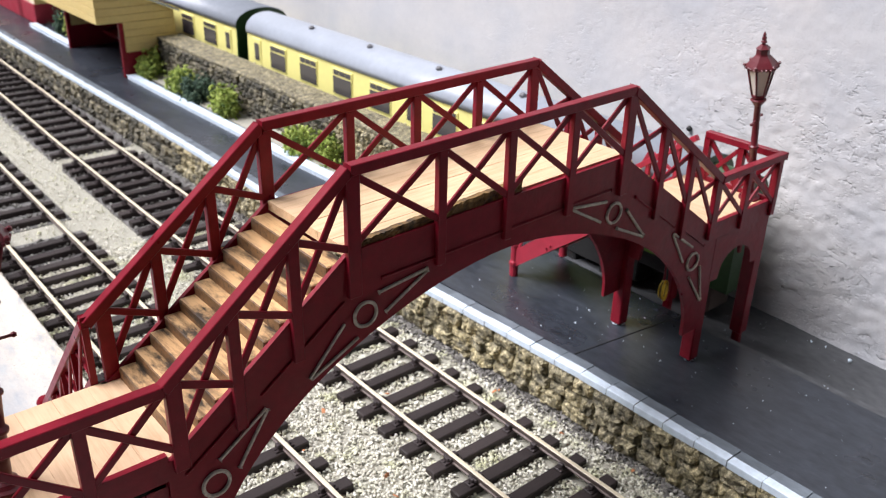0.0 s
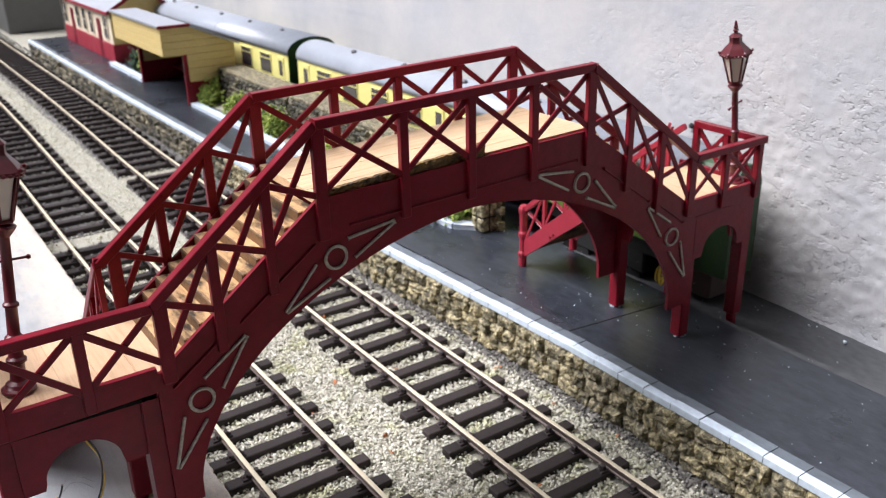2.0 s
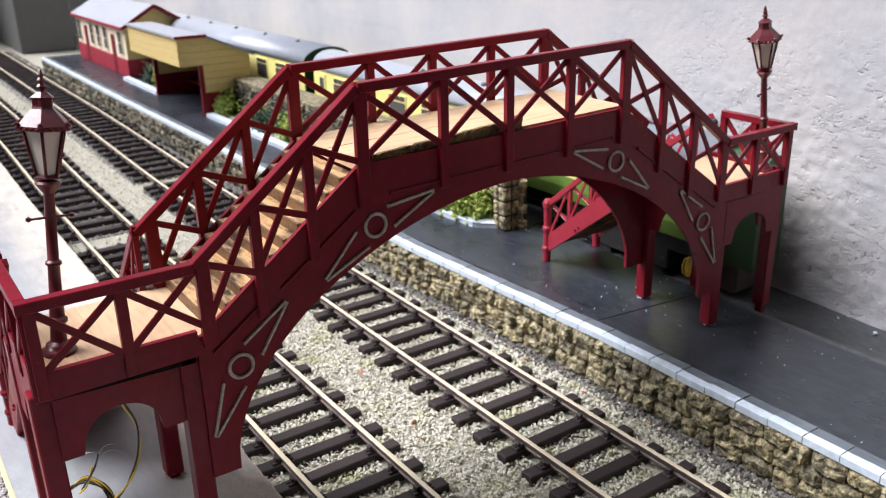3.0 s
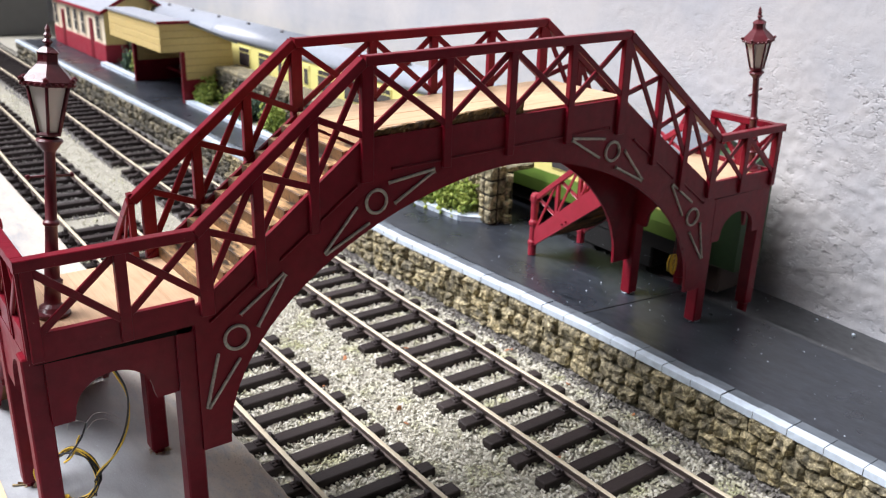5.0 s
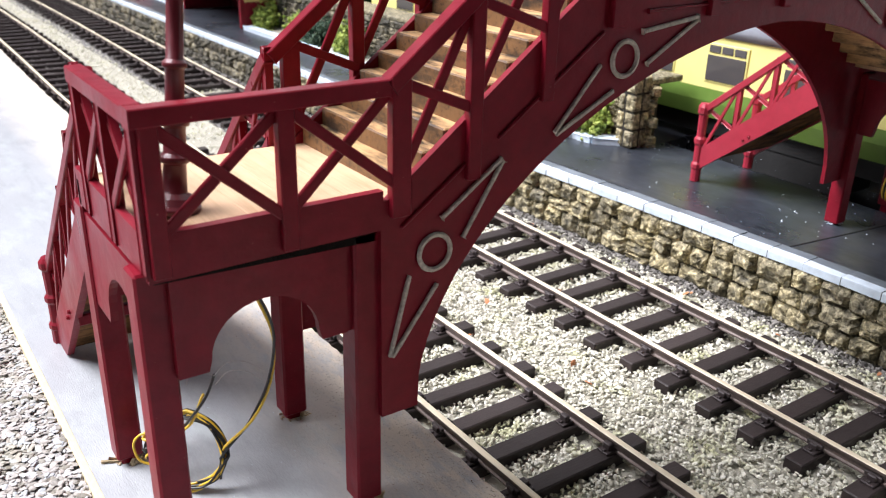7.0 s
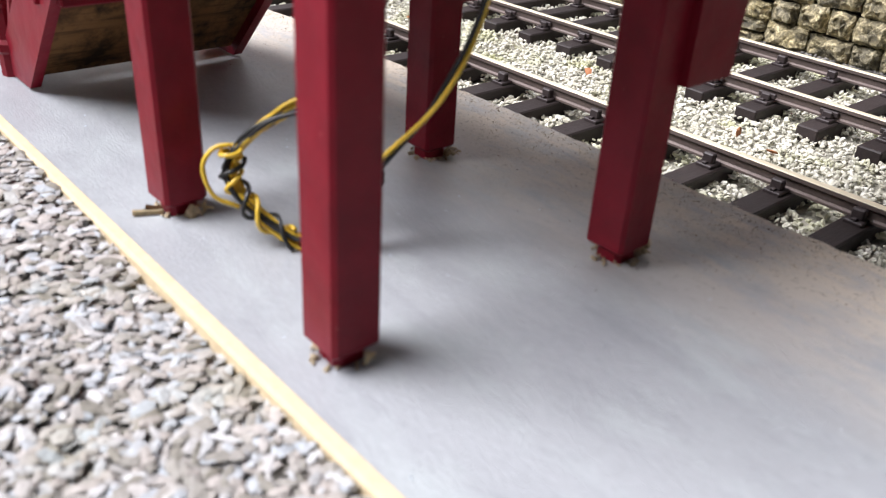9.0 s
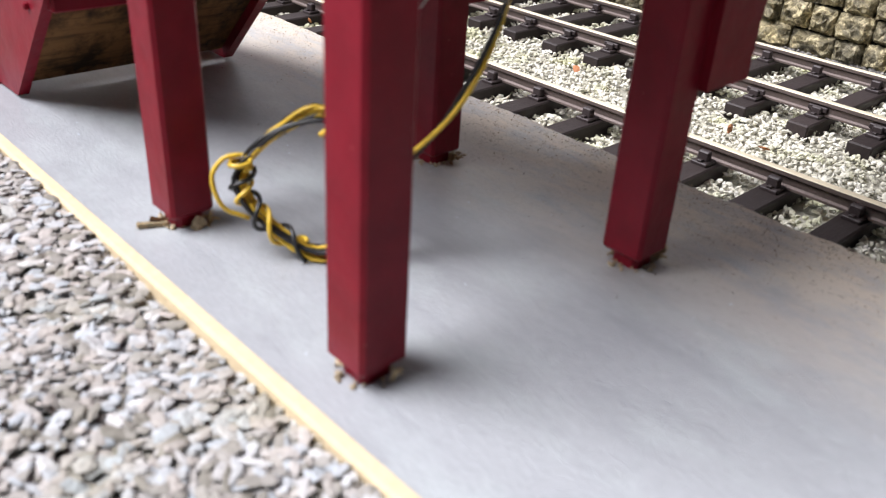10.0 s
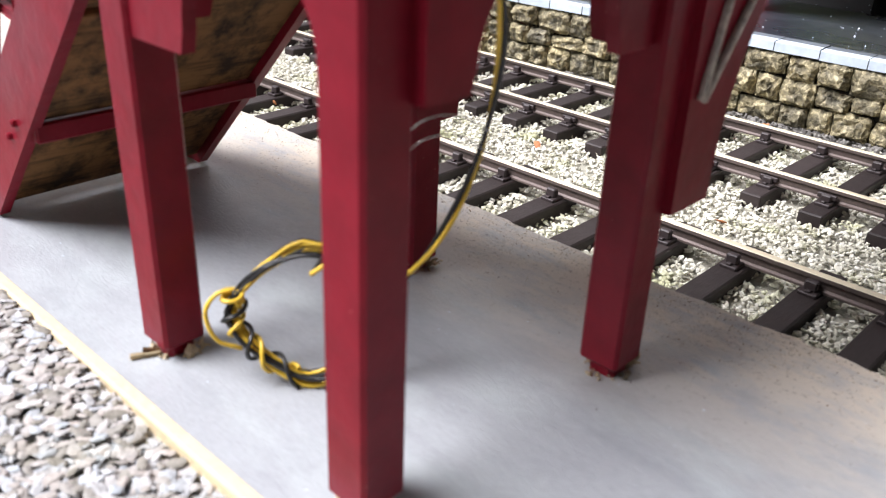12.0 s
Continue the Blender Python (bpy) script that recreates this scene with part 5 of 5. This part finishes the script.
# ---- stonework, kerbs, loose stones ----
def stone_mesh(w, h, d, seed):
    """A craggy split-faced block about its centre; its face looks to -x."""
    rnd = random.Random(seed)
    bm = bmesh.new()
    ny, nz = 7, 5
    face = []
    slant, tip = rnd.uniform(-0.35, 0.35), rnd.uniform(-0.35, 0.35)
    for i in range(ny + 1):
        row = []
        for j in range(nz + 1):
            u, v = i / ny - 0.5, j / nz - 0.5
            rim = min(1.0, 9.0 * (0.5 - abs(u))) * min(1.0, 7.0 * (0.5 - abs(v)))
            n = noise.noise(Vector((u * 2.2 + seed * 3.1, v * 1.8, seed * 1.7)))
            ridge = 1 - 2 * abs(noise.noise(Vector((u * 3.5 + seed * 1.3, v * 3.2 + 4, seed * 0.7))))
            x = -d * (0.20 + rim ** 0.5 * (0.42 + 0.45 * n + 0.28 * ridge + slant * u + tip * v))
            cut = 0.05 * (abs(u * v) * 4)
            wild = 0.05 if 0 < i < ny and 0 < j < nz else 0.03
            row.append(bm.verts.new((x, u * w * (1 - cut) + rnd.uniform(-1, 1) * w * wild, v * h * (1 - cut) + rnd.uniform(-1, 1) * h * wild)))
        face.append(row)
    for i in range(ny):
        for j in range(nz):
            bm.faces.new((face[i][j], face[i][j + 1], face[i + 1][j + 1], face[i + 1][j]))
    edge = [face[i][0] for i in range(ny + 1)] + [face[ny][j] for j in range(1, nz + 1)] + [face[i][nz] for i in range(ny - 1, -1, -1)] + [face[0][j] for j in range(nz - 1, 0, -1)]
    base = [bm.verts.new((d * 0.5, v.co.y, v.co.z)) for v in edge]
    for k in range(len(edge)):
        bm.faces.new((edge[k], edge[(k + 1) % len(edge)], base[(k + 1) % len(edge)], base[k]))
    return mesh_of("stone", bm)


STONE_MESHES = [stone_mesh(1.0, 1.0, 1.0, 90 + k) for k in range(20)]


def rubble_wall(name, label, line, y0, y1, z0, z1, split, seed, thick=0.004, cell=0.0069, rock=None):
    """A wall of rough uneven stones along y, its face at x = line(y)."""
    rnd = random.Random(seed)
    core = bmesh.new()
    ys = [y0 + (y1 - y0) * k / 30 for k in range(31)]
    rows = [[core.verts.new((line(y) + 0.0012 + dx, y, z)) for dx, z in ((0, z0), (0, z1), (thick, z1), (thick, z0))] for y in ys]
    for a, b in zip(rows, rows[1:]):
        for k in range(4):
            core.faces.new((a[k], a[(k + 1) % 4], b[(k + 1) % 4], b[k]))
    core.faces.new(rows[0])
    core.faces.new(rows[-1])
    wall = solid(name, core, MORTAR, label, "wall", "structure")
    rest_v, rest_f = [], []

    def lay(a, b, c, d):
        me = STONE_MESHES[rnd.randrange(20)]
        w, h, deep = (b - a) * 0.985, (d - c) * 0.98, rnd.uniform(0.0024, 0.0040)
        y, z, t = (a + b) / 2, (c + d) / 2, rnd.uniform(-0.06, 0.06)
        flip = rnd.choice((1, -1))
        if y < split:
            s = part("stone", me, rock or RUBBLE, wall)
            s.location, s.rotation_euler, s.scale = (line(y), y, z), (t, 0, 0), (deep, w * flip, h)
            return
        off = len(rest_v)
        for v in me.vertices:
            rest_v.append((v.co.x * deep + line(y), v.co.y * w * flip + y, v.co.z * h + z))
        rest_f.extend(tuple(i + off for i in p.vertices) for p in me.polygons)

    n = max(1, round((z1 - z0) / cell))
    jog = lambda k, y: 0.0 if k in (0, n) else 0.30 * noise.noise(Vector((y * 45, k * 3.7, seed)))
    bed = lambda k, y: z0 + (z1 - z0) * (k + jog(k, y)) / n
    for k in range(n):
        y = y0 - rnd.uniform(0, 1.0) * cell
        while y < y1 - 0.004:
            w = min(rnd.uniform(0.95, 2.2) * cell, y1 - y)
            c, d = bed(k, y + w / 2), bed(k + 1, y + w / 2)
            if w > 1.6 * cell and rnd.random() < 0.10:
                m = c + (d - c) * rnd.uniform(0.4, 0.6)
                lay(y, y + w, c, m), lay(y, y + w, m, d)
            else:
                lay(y, y + w, c + rnd.uniform(-0.04, 0.04) * cell, d + rnd.uniform(-0.04, 0.04) * cell)
            y += w
    if rest_v:
        me = bpy.data.meshes.new("far_stones")
        me.from_pydata(rest_v, [], rest_f)
        tagged(part("far_stones", me, GARDENSTONE, wall), kind="stuff")
    return wall


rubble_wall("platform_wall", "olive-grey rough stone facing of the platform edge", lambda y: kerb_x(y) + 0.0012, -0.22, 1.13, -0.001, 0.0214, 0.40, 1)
rubble_wall("garden_wall", "low rough stone wall behind the platform bushes", lambda y: 0.1470, 0.156, 0.585, ZF - 0.0005, 0.0545, 0.30, 2, 0.004, 0.0050, GARDENSTONE)
rubble_wall("garden_wall", "low rough stone wall behind the platform bushes", lambda y: 0.1500, 0.735, 0.862, ZF - 0.0005, 0.0520, 0.1, 3, 0.004, 0.0050, GARDENSTONE)

solid("wall_coping", block(0.1455, 0.1690, 0.156, 0.586, 0.0544, 0.0575, 0.0006), GARDENSTONE, "grey-brown stone coping on the low wall", "coping", "structure")


def gate_post(x0, x1, y0, y1, z0, z1, seed):
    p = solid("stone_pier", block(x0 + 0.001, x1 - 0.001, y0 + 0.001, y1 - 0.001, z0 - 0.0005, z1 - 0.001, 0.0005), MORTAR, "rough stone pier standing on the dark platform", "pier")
    rnd = random.Random(seed)
    n = max(2, int((z1 - z0) / 0.0075))
    for k in range(n):
        za, zb = z0 + (z1 - z0) * k / n, z0 + (z1 - z0) * (k + 1) / n
        cut = y0 + (y1 - y0) * rnd.uniform(0.35, 0.65)
        for a, b in ((y0, cut), (cut, y1)):
            for c, d in ((x0, (x0 + x1) / 2), ((x0 + x1) / 2, x1)):
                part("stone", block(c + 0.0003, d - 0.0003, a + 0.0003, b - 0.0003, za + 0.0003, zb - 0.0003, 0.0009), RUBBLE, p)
    return p


gate_post(0.1340, 0.1465, 0.1545, 0.1660, ZF, 0.0600, 5)
gate_post(0.1580, 0.1850, -0.1300, -0.0790, 0.0121, 0.0560, 6)

# kerb slabs along the far platform edge: white nose, grey top
SLABS = []
for k in range(3):
    bm = bmesh.new()
    rnd = random.Random(k)
    half = 0.00693
    cut = [0.0034 + rnd.uniform(-0.0003, 0.0003) for q in range(2)]
    tops = [[bm.verts.new((x, y, z)) for x, z in ((-0.0004, -0.0030), (-0.0004, -0.0002), (-0.0001, 0.0), (cut[q], 0.00005), (0.0088, -0.0001), (0.0088, -0.0030))] for q, y in enumerate((-half, half))]
    for j in range(6):
        f = bm.faces.new((tops[0][j], tops[1][j], tops[1][(j + 1) % 6], tops[0][(j + 1) % 6]))
        f.material_index = 1 if j in (3, 4) else 0
    bm.faces.new(tops[0]).material_index = 1
    bm.faces.new(tops[1]).material_index = 1
    me = mesh_of("kerb_slab", bm)
    me.materials.append(KERB)
    me.materials.append(KERBTOP)
    SLABS.append(me)
rnd = random.Random(8)
for k in range(101):
    y = -0.2940 + 0.01415 * k
    s = part("kerb_slab", SLABS[k % 3], KERB, far_platform, "slab with a white-painted nose" if k == 0 else "")
    s.location = (kerb_x(y), y, ZF + 0.0002 + rnd.uniform(-1, 1) * 0.0002)
    s.rotation_euler = (0, 0, rnd.uniform(-0.01, 0.01) - math.atan2(kerb_x(y + 0.01) - kerb_x(y), 0.01))

# white coping at the back of the platform
COPE = [(0.1440, 0.1580), (0.1285, 0.1740), (0.1262, 0.2000), (0.1235, 0.2500), (0.1210, 0.3200), (0.1195, 0.4200), (0.1180, 0.5200), (0.1175, 0.5840)]
for a, b in zip(COPE, COPE[1:]):
    part("coping", stick((a[0], a[1], ZF + 0.0012), (b[0], b[1], ZF + 0.0012), 0.0070, 0.0034, (0, 0, 1), 0.0005), KERB, far_platform, "white painted coping")
part("coping", stick((0.1165, 0.734, ZF + 0.0012), (0.1165, 0.858, ZF + 0.0012), 0.0070, 0.0034, (0, 0, 1), 0.0005), KERB, far_platform, "white painted coping")
# planting bed between the coping and the stone wall
solid("planting_bed", block(0.1290, 0.1480, 0.170, 0.585, ZF - 0.001, ZF + 0.0010, 0.0003), BED, "grit planting bed behind the coping", "bed", "structure")

# ballast between and beside the rails
rng = np.random.default_rng(11)


def scatter(n, x0, x1, y0, y1, z, jitter):
    p = np.stack([rng.uniform(x0, x1, n), rng.uniform(y0, y1, n), z + rng.uniform(-jitter, jitter, n)], 1)
    return p


def spare(p):
    """Leaves the rails free of stones."""
    keep = np.ones(len(p), bool)
    b = np.array([bend(y) for y in p[:, 1]])
    for x in (-0.0580, -0.0245, 0.0235, 0.0570):
        keep &= np.abs(p[:, 0] - b - x) > 0.0016
    return p[keep]


near = spare(scatter(62000, -0.079, 0.0855, -0.13, 0.31, -0.0009, 0.0005))
# grey stones at the wall foot, coloured darker to include the shade there
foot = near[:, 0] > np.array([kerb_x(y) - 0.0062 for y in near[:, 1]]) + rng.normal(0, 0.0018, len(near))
foot_stones = near[foot]
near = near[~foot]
solid("ballast", pebbles(foot_stones, rng.uniform(0.0005, 0.00095, len(foot_stones)), 0.65, 14, 0.5, 1.2), DARKBALLAST, "dark grey ballast along the platform wall's foot, with shade in its colour", "ballast", "stuff")
solid("ballast", pebbles(near, rng.uniform(0.0004, 0.00078, len(near)), 0.6, 1, 0.5, 1.15), BALLAST, "pale limestone ballast with mossy patches between the sleepers", "ballast", "stuff")


def stained(p):
    """Inside the far tracks and along the wall foot the ballast is dark; the strip between the tracks stays pale."""
    out = []
    for x, y, z in p:
        x -= bend(y)
        inside = (-0.079 < x < -0.0125 and not 0.348 < y < 0.372) or (0.0115 < x < 0.10 and not 0.462 < y < 0.486)
        out.append(inside and y > 0.30 + 0.02 * noise.noise(Vector((x * 60, y * 40, 0))))
    return np.array(out)


far = spare(scatter(18000, -0.079, 0.085, 0.30, 1.45, -0.0009, 0.0005))
soiled = stained(far)
pale = far[~soiled]
solid("ballast", pebbles(pale, rng.uniform(0.0004, 0.0008, len(pale)), 0.6, 2), BALLAST, "pale limestone ballast between the far tracks", "ballast", "stuff")
dull = far[soiled]
solid("ballast", pebbles(dull, rng.uniform(0.0006, 0.0012, len(dull)), 0.6, 7), DARKBALLAST, "dark stained ballast inside the far tracks", "ballast", "stuff")
for a, b, c, d in ((-0.078, -0.0115, 0.37, 1.42), (0.0125, 0.076, 0.485, 1.42), (0.0125, 0.076, 0.305, 0.462), (-0.078, -0.0125, 0.305, 0.349)):
    solid("trackbed", block(a, b, c, d, -0.0035, -0.0016, 0), DARKBED, "dark stained bed under the far tracks", "trackbed", "structure")
chips = scatter(46000, -0.215, -0.1486, -0.06, 0.169, 0.0187, 0.0010)
chips[:, 2] += 0.0009 * np.sin(chips[:, 0] * 90) * np.sin(chips[:, 1] * 70) - 0.0006 * (chips[:, 0] > -0.1496)
solid("gravel", pebbles(chips, rng.uniform(0.0005, 0.00112, len(chips)), 0.24, 3, 0.17, 1.4), CHIPS, "pale flat slate chippings beside the platform", "gravel", "stuff")
rough = scatter(13000, -0.44, -0.213, -0.16, 0.169, 0.0180, 0.0014)
solid("gravel", pebbles(rough, rng.uniform(0.0012, 0.0024, len(rough)), 0.26, 4, 0.2), CHIPS, "pale flat slate chippings farther from the platform", "gravel", "stuff")
solid("gravel_bed", block(-0.62, -0.1504, -0.45, 0.1675, -0.002, 0.0168, 0), CHIPBED, "dark grit under the chippings", "gravel", "structure")

# dry leaf crumbs on the ballast, pale dust specks on the dark platform
me = pebbles(scatter(34, -0.07, 0.08, -0.10, 0.30, 0.0012, 0.0008), rng.uniform(0.0006, 0.0013, 34), 0.3, 5)
solid("leaf_crumbs", me, LEAFDRY, "brown dry leaf crumbs fallen between the sleepers", "debris", "stuff")
p = scatter(300, 0.096, 0.195, -0.20, 0.15, ZF - 0.0001, 0.0001)
solid("dust_specks", pebbles(p, rng.uniform(0.00007, 0.00034, 300), 0.3, 6), KERB, "pale specks of dust on the dark platform", "debris", "stuff")

grit = scatter(16000, -0.102, -0.0765, -0.10, 0.20, ZN, 0.0001)
grit = grit[rng.uniform(0, 1, 16000) < ((grit[:, 0] + 0.1021) / 0.0255) ** 2.2]
solid("platform_grit", pebbles(grit, rng.uniform(0.00004, 0.00013, len(grit)), 0.6, 8), SAND, "sandy grit and crumbs along the platform edge", "debris", "stuff")
p = scatter(1500, -0.118, -0.077, -0.06, 0.16, ZN, 0.00005)
p = p[rng.uniform(0, 1, 1500) < 0.04 + ((p[:, 0] + 0.1181) / 0.0415) ** 3]
solid("dark_crumbs", pebbles(p, rng.uniform(0.00004, 0.00015, len(p)), 0.5, 21), EDGE, "dark crumbs and splinters scattered on the grey platform", "debris", "stuff")
p = scatter(160, -0.146, -0.080, -0.10, 0.20, ZN, 0.00005)
solid("dust_specks", pebbles(p, rng.uniform(0.00006, 0.00020, 160), 0.3, 9), KERB, "pale specks of dust on the grey platform", "debris", "stuff")

# board joint across the dark platform, a nail head in the wall, a plaster crumb by the wall foot
part("pale_edge", stick((0.1572, -0.43, ZF - 0.0004), (0.1572, 0.015, ZF - 0.0007), 0.0030, 0.0008, (0, 0, 1), 0.0003), BEDGREY, far_platform, "paler back edge of the platform")
part("board_joint", stick((0.0935, 0.0362, ZF - 0.0003), (0.1575, 0.0278, ZF - 0.0003), 0.0005, 0.0005, (0, 0, 1), 0), DARK, far_platform, "dark open joint between two platform boards")
nail = solid("nail", turned([(0.0009, 0), (0.0016, 0.0008), (0.0013, 0.0018), (0.0004, 0.0022)], 10), DARK, "dark rusty nail head in the whitewashed wall", "nail")
nail.matrix_world = pose(0.2185, 0.0775, 0.0915, 0, -90, 0)
crumb = pebbles(np.array([(0.2035, -0.0340, 0.0128), (0.2060, -0.0140, 0.0122)]), np.array([0.0013, 0.0007]), 0.7, 12)
solid("plaster_crumbs", crumb, KERB, "white plaster crumbs at the foot of the wall", "debris", "stuff")
